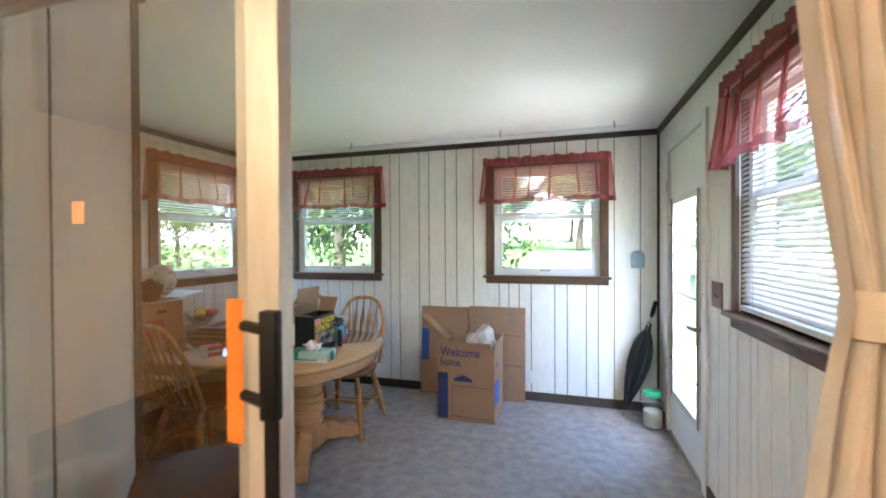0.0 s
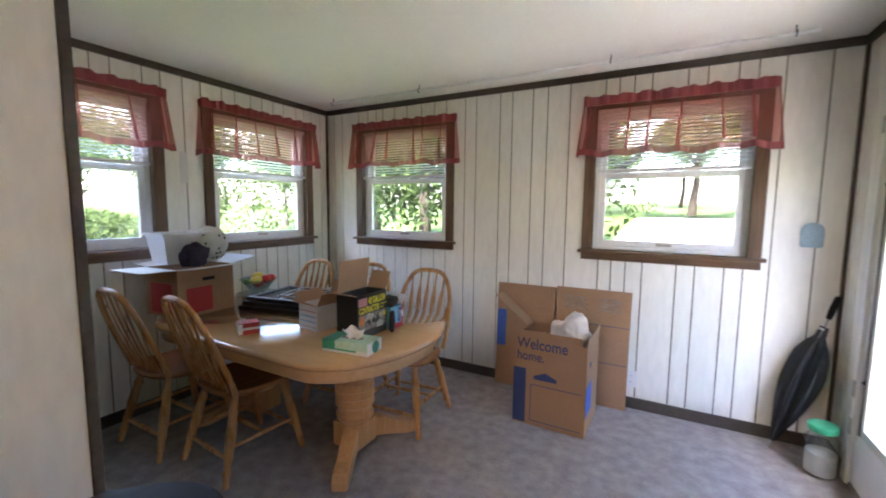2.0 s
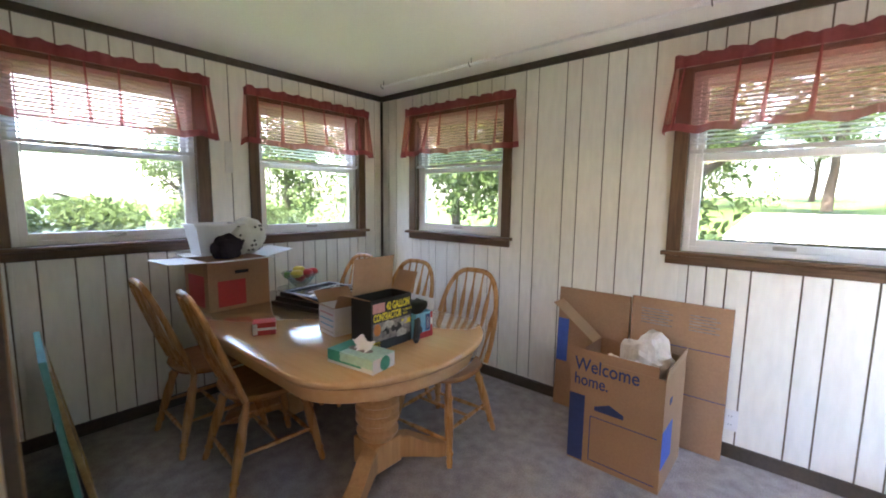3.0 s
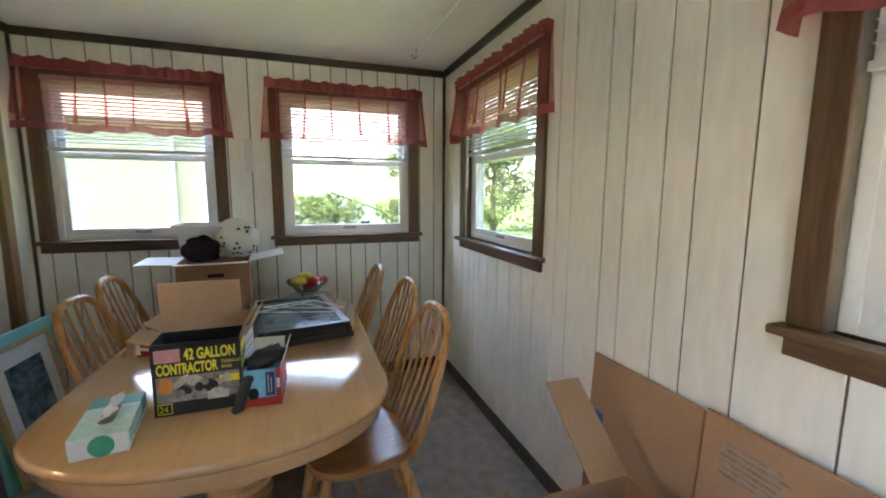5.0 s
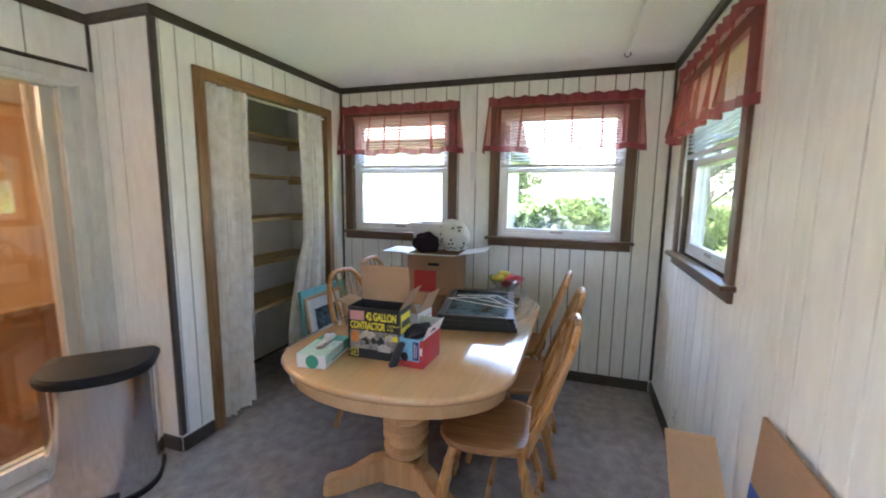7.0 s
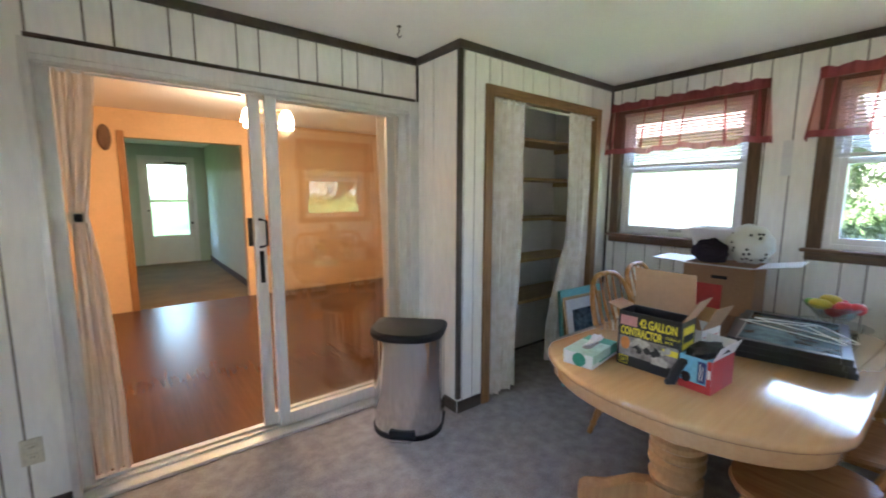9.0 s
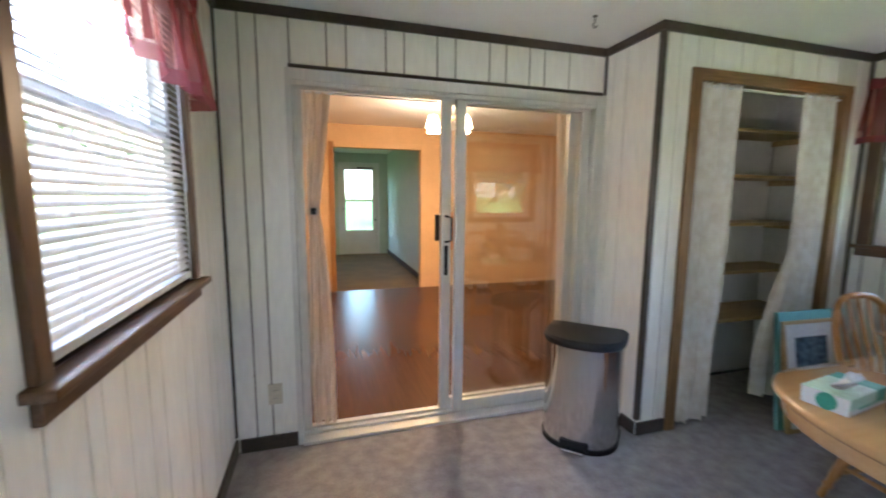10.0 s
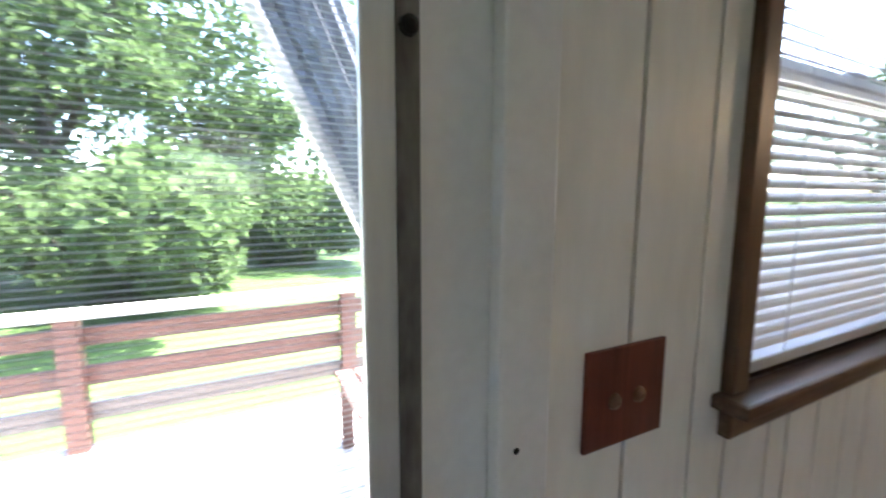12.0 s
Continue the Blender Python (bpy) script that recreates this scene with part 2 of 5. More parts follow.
def tube(bm, pts, r, n=8, closed=False):
    """A tube along points; r one radius or one for each point."""
    pts = [Vector(p) for p in pts]
    rs = r if isinstance(r, (list, tuple)) else [r] * len(pts)
    rings, up = [], None
    for i, p in enumerate(pts):
        q0, q1 = pts[max(i - 1, 0)], pts[min(i + 1, len(pts) - 1)]
        t = (q1 - q0).normalized()
        if up is None:
            up = t.orthogonal().normalized()
        up = (up - t * up.dot(t)).normalized()
        side = t.cross(up)
        rings.append([bm.verts.new(p + rs[i] * (math.cos(2 * math.pi * k / n) * up + math.sin(2 * math.pi * k / n) * side)) for k in range(n)])
    for a, b in zip(rings, rings[1:]):
        for k in range(n):
            bm.faces.new((a[k], a[(k + 1) % n], b[(k + 1) % n], b[k]))
    bm.faces.new(rings[0][::-1])
    bm.faces.new(rings[-1])
    return bm


def sheet(bm, nu, nv, f):
    """A grid of nu x nv cells through the places f(u, v)."""
    g = [[bm.verts.new(f(i / nu, j / nv)) for j in range(nv + 1)] for i in range(nu + 1)]
    for i in range(nu):
        for j in range(nv):
            bm.faces.new((g[i][j], g[i + 1][j], g[i + 1][j + 1], g[i][j + 1]))
    return bm


def prism(bm, outline, z0, z1, m=None):
    """An outline of (x, y) pairs raised from z0 to z1."""
    def at(x, y, z):
        v = Vector((x, y, z))
        return m @ v if m else v
    lo = [bm.verts.new(at(x, y, z0)) for x, y in outline]
    hi = [bm.verts.new(at(x, y, z1)) for x, y in outline]
    k = len(outline)
    bm.faces.new(lo[::-1])
    bm.faces.new(hi)
    for i in range(k):
        bm.faces.new((lo[i], lo[(i + 1) % k], hi[(i + 1) % k], hi[i]))
    return bm


# ---------------------------------------------------------------- plan
XE, YN, YC, XJ, ZC = 3.793, 2.957, 0.432, 1.615, 2.25
WALL = 0.12
SILL, TOP = 1.074, 2.015           # window openings
WINDOWS = {"north": [(0.885, 0.44), (2.908, 0.44)], "west": [(0.975, 0.43), (2.238, 0.44)], "east": [(0.985, 0.43)]}


def cells(u0, u1, z0, z1, holes):
    """The rectangles left of a wall when its openings (u0, u1, z0, z1) are taken out."""
    us = sorted({u0, u1, *[min(max(h[i], u0), u1) for h in holes for i in (0, 1)]})
    out = []
    for a, b in zip(us, us[1:]):
        if b - a < 1e-4:
            continue
        zs = [(z0, z1)]
        for h in holes:
            if h[0] < (a + b) / 2 < h[1]:
                nz = []
                for p, q in zs:
                    if h[2] > p:
                        nz.append((p, min(q, h[2])))
                    if h[3] < q:
                        nz.append((max(p, h[3]), q))
                zs = [s for s in nz if s[1] - s[0] > 1e-3]
        out += [(a, b, p, q) for p, q in zs]
    return out


def wall(name, m, u0, u1, z0, z1, holes, thick, material, label):
    """A wall in its own frame: u along it, y outward from the room's face, z up."""
    bm = bmesh.new()
    for a, b, p, q in cells(u0, u1, z0, z1, holes):
        box(bm, a, b, 0, thick, p, q)
    ob = part(name, bm, material)
    ob.matrix_basis = m
    return tagged(ob, label, "wall", kind="structure")


def planks(parent, grooves, u0, u1, z0, z1, holes, gap=0.0075):
    """Boards 7 mm thick on the room's face of a wall, one object each, with dark joints between them."""
    us = [u0, *[g for g in grooves if u0 + 0.02 < g < u1 - 0.02], u1]
    for a, b in zip(us, us[1:]):
        for c, d, p, q in cells(a + gap / 2, b - gap / 2, z0, z1, holes):
            if d - c > 0.006:
                part("plank", boxed(c, d, -0.007, -0.0005, p, q, 0.0012), M["panel"], parent)


NORTH, WEST, EAST, SOUTH = pose(0, YN, 0), pose(0, 0, 0, 0, 0, 90), pose(XE, 0, 0, 0, 0, -90), pose(0, 0, 0, 0, 0, 180)


def hole(c, h):
    return (c - h, c + h, SILL, TOP)


# openings in wall frames; on the east wall u runs against y, on the south wall against x
n_holes = [hole(*w) for w in WINDOWS["north"]]
w_holes = [hole(*w) for w in WINDOWS["west"]]
DOOR0, DOOR1, DOORTOP = 1.862, 2.63, 2.00
e_holes = [(-WINDOWS["east"][0][0] - WINDOWS["east"][0][1], -WINDOWS["east"][0][0] + WINDOWS["east"][0][1], SILL - 0.03, TOP - 0.03), (-DOOR1, -DOOR0, -0.01, DOORTOP)]
SD0, SD1, SDTOP = 1.66, 3.465, 1.945
s_holes = [(-SD1, -SD0, -0.01, SDTOP)]

wall_label = "cream painted vertical panelling with dark grooves and thick core"
wall_n = wall("wall_north", NORTH, -WALL, XE + WALL, -0.3, ZC + 0.1, n_holes, WALL, M["groove"], wall_label)
wall_w = wall("wall_west", WEST, -0.55, YN, -0.3, ZC + 0.1, w_holes, WALL, M["groove"], wall_label)
wall_e = wall("wall_east", EAST, -YN, 0.0, -0.3, ZC + 0.1, e_holes, WALL, M["groove"], wall_label)
wall_s = wall("wall_south", SOUTH, -XE - WALL, -XJ, -0.3, ZC + 0.1, s_holes, 0.14, M["groove"], wall_label)
wall_j = wall("wall_jog", pose(XJ, 0, 0, 0, 0, 90), 0.0, YC, 0, ZC, [], 0.06, M["groove"], wall_label)
CL0, CL1, CLTOP = 0.235, 1.36, 1.985
wall_c = wall("wall_closet", pose(0, YC, 0, 0, 0, 180), -XJ + 0.06, 0.0, 0, ZC, [(-CL1, -CL0, -0.01, CLTOP)], 0.09, M["groove"], wall_label)
wall_cb = wall("wall_closet_back", pose(0, -0.10, 0, 0, 0, 180), -XJ + 0.06, 0.0, 0, ZC, [], 0.05, M["closet"], "dim painted back wall of the closet")

tagged(part("wall_closet_west", boxed(0.001, 0.012, -0.099, YC - 0.091, 0.0, ZC), M["closet"]), "painted side wall inside the closet", "wall", kind="structure")
tagged(part("wall_closet_east", boxed(XJ - 0.074, XJ - 0.061, -0.099, YC - 0.091, 0.0, ZC), M["closet"]), "painted side wall inside the closet", "wall", kind="structure")
tagged(part("wall_closet_inner", boxed(CL1 + 0.013, XJ - 0.075, YC - 0.103, YC - 0.091, 0.0, ZC), M["closet"]), "painted inner face beside the closet opening", "wall", kind="structure")

GN = (.1, .2, .4, .506, .6, .675, .8, .929, 1.074, 1.2, 1.31, 1.48, 1.575, 1.772, 1.868, 2.023, 2.131, 2.286, 2.516, 2.6, 2.689, 2.791, 2.987, 3.088, 3.24, 3.333, 3.456, 3.65)
GW = (.52, .629, .78, .901, 1.0, 1.109, 1.207, 1.375, 1.48, 1.617, 1.74, 1.895, 2.001, 2.134, 2.237, 2.343, 2.45, 2.58, 2.667, 2.755, 2.866)
GE = (.1, .2, .3, .4, .6, .7, .9, 1.0, 1.123, 1.234, 1.299, 1.429, 1.52, 1.66, 2.70, 2.80, 2.9)
GS = (3.68, 3.6, 3.453, 3.276, 3.18, 2.978, 2.881, 2.70, 2.596, 2.396, 2.294, 2.146, 2.049, 1.882)
GC = (1.583, 1.5, 1.385, 1.28, 1.08, .984, .813, .693, .475, .289, .12)
planks(wall_n, GN, 0, XE, 0.0, ZC, n_holes)
planks(wall_w, GW, YC, YN, 0.0, ZC, w_holes)
planks(wall_e, sorted(-g for g in GE), -YN, 0, 0.0, ZC, e_holes)
planks(wall_s, sorted(-g for g in GS), -XE, -XJ, 0.0, ZC, s_holes)
planks(wall_j, (.075, .185), 0, YC, 0.0, ZC, [])
planks(wall_c, sorted(-g for g in GC), -XJ - 0.007, 0, 0.0, ZC, [(-CL1, -CL0, -0.01, CLTOP)])

floor = tagged(part("floor", boxed(-WALL, XE + WALL, -0.06, YN + WALL, -0.12, 0.0), M["carpet"]), "grey-brown cut-pile carpet, worn and mottled", "floor", kind="structure")
ceiling = tagged(part("ceiling", boxed(-WALL, XE + WALL, -0.14, YN + WALL, ZC, ZC + 0.1), M["ceiling"]), "white painted flat ceiling", "ceiling", kind="structure")


def strip(name, pts, size, material, label):
    """Trim boards along wall runs, each a box (x0, x1, y0, y1, z0, z1)."""
    holder = thing(name, Matrix(), label, "trim", kind="structure")
    for p in pts:
        part("board", boxed(*p, size), material, holder)
    return holder


T = 0.022
strip("trim", [(0.007, XE - 0.007, YN - 0.007 - T, YN - 0.007, ZC - 0.045, ZC - 0.001), (0.007, 0.007 + T, YC + 0.007, YN - 0.03, ZC - 0.045, ZC - 0.001),
               (XE - 0.007 - T, XE - 0.007, 0.007, YN - 0.03, ZC - 0.045, ZC - 0.001), (XJ + 0.03, XE - 0.03, 0.007, 0.007 + T, ZC - 0.045, ZC - 0.001),
               (XJ + 0.007, XJ + 0.007 + T, 0.007, YC + 0.03, ZC - 0.045, ZC - 0.001), (0.03, XJ + 0.007, YC + 0.007, YC + 0.007 + T, ZC - 0.045, ZC - 0.001),
               (0.007, 0.024, YN - 0.024, YN - 0.007, 0.09, ZC - 0.045), (XE - 0.024, XE - 0.007, YN - 0.024, YN - 0.007, 0.09, ZC - 0.045),
               (XJ - 0.016, XJ + 0.014, YC - 0.012, YC + 0.014, 0.09, ZC - 0.045), (XE - 0.02, XE - 0.007, 0.007, 0.02, 0.09, ZC - 0.045),
               (0.007, 0.022, YC + 0.007, YC + 0.022, 0.09, ZC - 0.045), (XJ + 0.007, XJ + 0.02, 0.007, 0.02, 1.98, ZC - 0.045),
               (XJ + 0.03, 3.46, 0.008, 0.016, 1.977, 1.995)],
      0.003, M["darktrim"], "dark brown crown and corner moulding strips")
B = 0.014
strip("baseboard", [(0.007, XE - 0.007, YN - 0.007 - B, YN - 0.007, 0, 0.075), (0.007, 0.007 + B, YC + 0.007, YN - 0.03, 0, 0.075),
                    (XE - 0.007 - B, XE - 0.007, 0.007, 1.79, 0, 0.075), (XE - 0.007 - B, XE - 0.007, 2.67, YN - 0.03, 0, 0.075),
                    (3.475, XE - 0.03, 0.007, 0.007 + B, 0, 0.075), (XJ + 0.007, XJ + 0.007 + B, 0.03, YC, 0, 0.075),
                    (1.43, XJ + 0.007, YC + 0.007, YC + 0.007 + B, 0, 0.075)], 0.003, M["darktrim"], "dark brown vinyl baseboard along the walls")


# ---------------------------------------------------------------- windows
def window(name, m, half, label, c=0.066):
    """A double-hung window in its wall's frame, centred on the frame's origin."""
    w = thing(name, m, label, "window", kind="structure")
    part("casing", boxed(-half - c, -half + 0.004, -0.025, -0.006, SILL, TOP + c, 0.004), M["casing"], w)
    part("casing", boxed(half - 0.004, half + c, -0.025, -0.006, SILL, TOP + c, 0.004), M["casing"], w)
    part("casing", boxed(-half + 0.004, half - 0.004, -0.025, -0.006, TOP - 0.004, TOP + c, 0.004), M["casing_h"], w)
    part("window_sill", boxed(-half - c - 0.02, half + c + 0.02, -0.058, 0.03, SILL - 0.022, SILL, 0.006), M["casing_h"], w, "dark stained wooden stool")
    part("apron", boxed(-half - c, half + c, -0.026, -0.007, SILL - 0.070, SILL - 0.022, 0.004), M["casing_h"], w)
    fr = bmesh.new()
    for a, b, p, q in ((-half, -half + 0.035, SILL, TOP), (half - 0.035, half, SILL, TOP), (-half + 0.035, half - 0.035, TOP - 0.04, TOP), (-half + 0.035, half - 0.035, SILL, SILL + 0.028)):
        box(fr, a, b, 0.03, 0.11, p, q, 0.003)
    part("window_frame", fr, M["vinyl"], w, "white vinyl frame")
    mid = 1.575
    for nm, y0, z0, z1 in (("lower_sash", 0.034, SILL + 0.028, mid + 0.02), ("upper_sash", 0.066, mid - 0.018, TOP - 0.04)):
        s = bmesh.new()
        h = half - 0.035
        for a, b, p, q in ((-h, -h + 0.034, z0, z1), (h - 0.034, h, z0, z1), (-h + 0.034, h - 0.034, z1 - 0.036, z1), (-h + 0.034, h - 0.034, z0, z0 + 0.036)):
            box(s, a, b, y0, y0 + 0.03, p, q, 0.003)
        so = part(nm, s, M["vinyl"], w)
        pane = part("pane", boxed(-h + 0.03, h - 0.03, y0 + 0.013, y0 + 0.017, z0 + 0.03, z1 - 0.03), M["glass"], so)
        pane.visible_shadow = False
        if nm == "lower_sash":
            part("insect_screen", sheet(bmesh.new(), 1, 1, lambda u, q: (-h + 2 * h * u, 0.104, z0 + (z1 - z0) * q)), M["mesh"], so, "fine grey insect screen")
            part("lift_handle", boxed(-0.045, 0.045, y0 - 0.008, y0 + 0.002, z0 + 0.008, z0 + 0.026, 0.003), M["metal"], so, "bronze lift handle")
            part("sash_lock", boxed(-0.03, 0.03, y0 + 0.002, y0 + 0.028, z1, z1 + 0.014, 0.004), M["vinyl"], so)
    return w


def blind(m, half, low, tilt, label, wand=-1):
    """A mini-blind hung inside the opening, let down to the height low."""
    b = thing("window_blind", m, label, "blind", "mini-blinds")
    h = half - 0.012
    part("headrail", boxed(-h, h, -0.012, 0.020, TOP - 0.03, TOP - 0.002, 0.003), M["blind"], b)
    bm = bmesh.new()
    # a slat with a slight crown across its width
    pts = [(-0.0125, -0.0016), (-0.006, 0.0004), (0, 0.0012), (0.006, 0.0004), (0.0125, -0.0016)]
    for y, z in pts:
        for x in (-h, h):
            bm.verts.new((x, y, z))
    bm.verts.ensure_lookup_table()
    for i in range(4):
        bm.faces.new((bm.verts[2 * i], bm.verts[2 * i + 1], bm.verts[2 * i + 3], bm.verts[2 * i + 2]))
    me = mesh_of("slat", bm, M["blind"])
    z = TOP - 0.045
    while z > low + 0.03:
        s = new("slat", me)
        s.parent, s.matrix_basis = b, pose(0, 0.006, z, tilt + random.uniform(-2, 2))
        z -= 0.0215
    part("bottom_rail", boxed(-h, h, -0.010, 0.018, low - 0.004, low + 0.016, 0.003), M["blind"], b)
    for x in (-h * 0.7, h * 0.7):
        part("ladder_cord", rod(bmesh.new(), (x, -0.0075, low), (x, -0.0075, TOP - 0.03), 0.0009, n=5), M["blind"], b)
    part("wand", rod(bmesh.new(), (wand * h * 0.86, -0.02, TOP - 0.05), (wand * h * 0.86, -0.026, TOP - 0.62), 0.0035, n=6), M["blind"], b)
    return b


def valance(m, half, label, seed, top=2.085, low=1.70):
    """A gathered sheer valance on a rod, with a ruffled heading and a hem."""
    rnd = random.Random(seed)
    v = thing("valance_curtain", m, label, "curtain", "red valances")
    ph = [rnd.uniform(0, 6.28) for _ in range(4)]
    w0, w1 = half + 0.072, half + 0.105

    def front(s, t):
        # s across 0..1 with short returns to the wall at both ends, t from heading down
        w = w0 + (w1 - w0) * t
        e = 0.055
        if s < e:
            x, y = -w - 0.01, -0.008 - (0.05 + 0.03 * t) * s / e
        elif s > 1 - e:
            x, y = w + 0.01, -0.008 - (0.05 + 0.03 * t) * (1 - s) / e
        else:
            q = (s - e) / (1 - 2 * e)
            x = -w + 2 * w * q
            a = 0.005 + 0.016 * t
            y = -0.058 - 0.03 * t + a * math.sin(q * 38 + ph[0] + 0.8 * math.sin(q * 9 + ph[1])) + 0.4 * a * math.sin(q * 71 + ph[2])
        sag = 0.007 * math.sin(s * 17 + ph[3]) + 0.005 * math.sin(s * 41 + ph[1])
        z = top - 0.05 - (top - 0.05 - low) * t + sag * t
        return (x, y, z)
    part("panel", sheet(bmesh.new(), 120, 8, lambda s, t: front(s, t * 0.88)), M["sheer"], v, smooth=True)
    part("hem", sheet(bmesh.new(), 120, 2, lambda s, t: front(s, 0.88 + 0.12 * t)), M["sheer_hem"], v, smooth=True)

    def head(s, t):
        x, y, z = front(s, 0)
        f = math.sin(s * 130 + ph[0]) * 0.007
        return (x, y - 0.004 + f * (0.3 + t), top - 0.055 + 0.06 * t + 0.006 * t * math.sin(s * 60 + ph[2]))
    part("heading", sheet(bmesh.new(), 160, 3, head), M["sheer_hem"], v, "gathered heading", smooth=True)
    # a few narrow gathers where the cloth lies double
    for k in range(6):
        q = 0.13 + 0.15 * k + rnd.uniform(-0.04, 0.04)
        wd, sl, dr = rnd.uniform(0.006, 0.011), rnd.uniform(-0.015, 0.015), rnd.uniform(0.82, 1.0)

        def gather(u, t):
            x, y, z = front(q + sl * t + (u - 0.5) * 2 * wd * (0.4 + 0.6 * t), t * dr)
            return (x, y - 0.003 - 0.006 * math.sin(u * math.pi), z)
        part("gather", sheet(bmesh.new(), 4, 8, gather), M["sheer_hem"], v, smooth=True)
    part("curtain_rod", boxed(-w0, w0, -0.044, -0.038, top - 0.052, top - 0.028, 0.002), M["vinyl"], v)
    return v


window_label = "white double-hung window in dark stained wooden casing"
valance_label = "dusty red sheer valance gathered above a window"
blind_label = "white mini-blind pulled halfway up inside a window"
for i, (base, u, half, low, tilt) in enumerate((
        (NORTH, WINDOWS["north"][0][0], 0.44, 1.605, -14), (NORTH, WINDOWS["north"][1][0], 0.44, 1.60, -14),
        (WEST, WINDOWS["west"][0][0], 0.43, 1.60, -14), (WEST, WINDOWS["west"][1][0], 0.44, 1.60, -14),
        (EAST, -WINDOWS["east"][0][0], 0.43, 1.092, 40))):
    m = base @ pose(u, 0, -0.03 if i == 4 else 0.0)
    window("window_%d" % (i + 1), m, half, window_label, 0.04 if i == 4 else 0.066)
    blind(m, half, low, tilt, blind_label if i < 4 else "white mini-blind let down fully with slats open", 1 if i == 4 else -1)
    valance(m, half, valance_label, 11 + i)

# ---------------------------------------------------------------- entrance door on the east wall
DW = DOOR1 - DOOR0
dm = EAST @ pose(-(DOOR0 + DOOR1) / 2, 0, 0)
door = thing("door_1", dm, "white storm door with tall glass panel and lever handle", "door", kind="structure")
hw = DW / 2
bm = bmesh.new()
for a, b, p, q in ((-hw - 0.062, -hw + 0.006, 0, DOORTOP + 0.055), (hw - 0.006, hw + 0.062, 0, DOORTOP + 0.055), (-hw + 0.006, hw - 0.006, DOORTOP - 0.006, DOORTOP + 0.055)):
    box(bm, a, b, -0.022, -0.006, p, q, 0.004)
part("casing", bm, M["white"], door, "white painted casing")
L0, L1, LB, LT = -hw + 0.10, hw - 0.115, 0.32, 1.625
bm = bmesh.new()
for a, b, p, q in cells(-hw + 0.004, hw - 0.004, 0.008, DOORTOP - 0.004, [(L0, L1, LB, LT)]):
    box(bm, a, b, 0.0, 0.035, p, q)
slab = part("slab", bm, M["white"], door)
bm = bmesh.new()
for a, b, p, q in ((L0 - 0.03, L0 + 0.024, LB - 0.03, LT + 0.03), (L1 - 0.024, L1 + 0.03, LB - 0.03, LT + 0.03), (L0 + 0.024, L1 - 0.024, LT - 0.012, LT + 0.03), (L0 + 0.024, L1 - 0.024, LB - 0.03, LB + 0.012)):
    box(bm, a, b, -0.012, -0.0005, p, q, 0.003)
part("glazing_frame", bm, M["alum"], door, "dull aluminium frame with clips")
for a, b in ((L0 - 0.028, L0 - 0.006), (L1 + 0.006, L1 + 0.028)):
    part("weather_strip", boxed(a, b, -0.0145, -0.012, LB - 0.03, LT + 0.03, 0.001), M["strip"], door, "weathered dark strip")
pane = part("pane", boxed(L0, L1, 0.015, 0.019, LB, LT), M["screen"], door)
pane.visible_shadow = False
scr = part("insect_screen", sheet(bmesh.new(), 1, 1, lambda u, v: (L0 + (L1 - L0) * u, 0.024, LB + (LT - LB) * v)), M["doormesh"], door, "fine pale insect screen")
part("mid_bar", boxed(L0 + 0.012, L1 - 0.012, 0.004, 0.012, 1.005, 1.022, 0.002), M["metal"], door)
for x in (L0 - 0.017, L1 + 0.017):
    for z in (0.55, 1.475):
        part("clip", lathe(bmesh.new(), [(0.003, 0.0), (0.009, 0.001), (0.008, 0.006), (0.003, 0.009)], 10, m=pose(x, -0.0145, z, 90)), M["black"], door)
lever = part("handle", lathe(bmesh.new(), [(0.026, 0), (0.026, 0.006), (0.012, 0.01), (0.011, 0.05)], 16, m=pose(hw - 0.06, 0.0, 0.865, 90)), M["metal"], door, "brushed metal lever handle", smooth=True)
part("lever", tube(bmesh.new(), [(hw - 0.06, -0.05, 0.865), (hw - 0.085, -0.056, 0.867), (hw - 0.12, -0.056, 0.867), (hw - 0.16, -0.052, 0.863)], [0.009, 0.011, 0.010, 0.006]), M["metal"], lever, smooth=True)
for z in (0.30, 0.49, 1.75):
    part("hinge", boxed(-hw - 0.012, -hw + 0.016, -0.026, -0.0225, z - 0.04, z + 0.04, 0.001), M["metal"], door)
bm = bmesh.new()
for a, b, p, q in ((-hw - 0.0, -hw + 0.004, 0, DOORTOP), (hw - 0.004, hw, 0, DOORTOP), (-hw + 0.004, hw - 0.004, DOORTOP - 0.004, DOORTOP)):
    box(bm, a, b, -0.005, 0.118, p, q)
part("jamb", bm, M["white"], door)
part("threshold", boxed(-hw, hw, -0.01, 0.11, -0.002, 0.012, 0.003), M["metal"], door)

# ---------------------------------------------------------------- sliding door to the dining room
sd = thing("door_2", Matrix(), "aluminium sliding glass door standing half open", "door", kind="structure")
bm = bmesh.new()
for a, b, y0, y1, p, q in ((SD0 - 0.045, SD0 + 0.03, -0.15, 0.02, 0.0, SDTOP + 0.03), (SD1 - 0.06, SD1 - 0.002, -0.15, -0.085, 0.0, SDTOP + 0.03), (SD1 - 0.016, SD1 + 0.012, -0.085, 0.02, 0.0, SDTOP + 0.03),
                           (SD0 + 0.03, SD1 - 0.016, -0.15, 0.02, SDTOP - 0.028, SDTOP + 0.03)):
    box(bm, a, b, y0, y1, p, q, 0.003)
for y in (0.012, -0.018, -0.07):
    box(bm, SD0 + 0.03, SD1 - 0.016, y - 0.008, y + 0.002, SDTOP - 0.05, SDTOP - 0.028, 0.001)
part("door_frame", bm, M["alum"], sd)
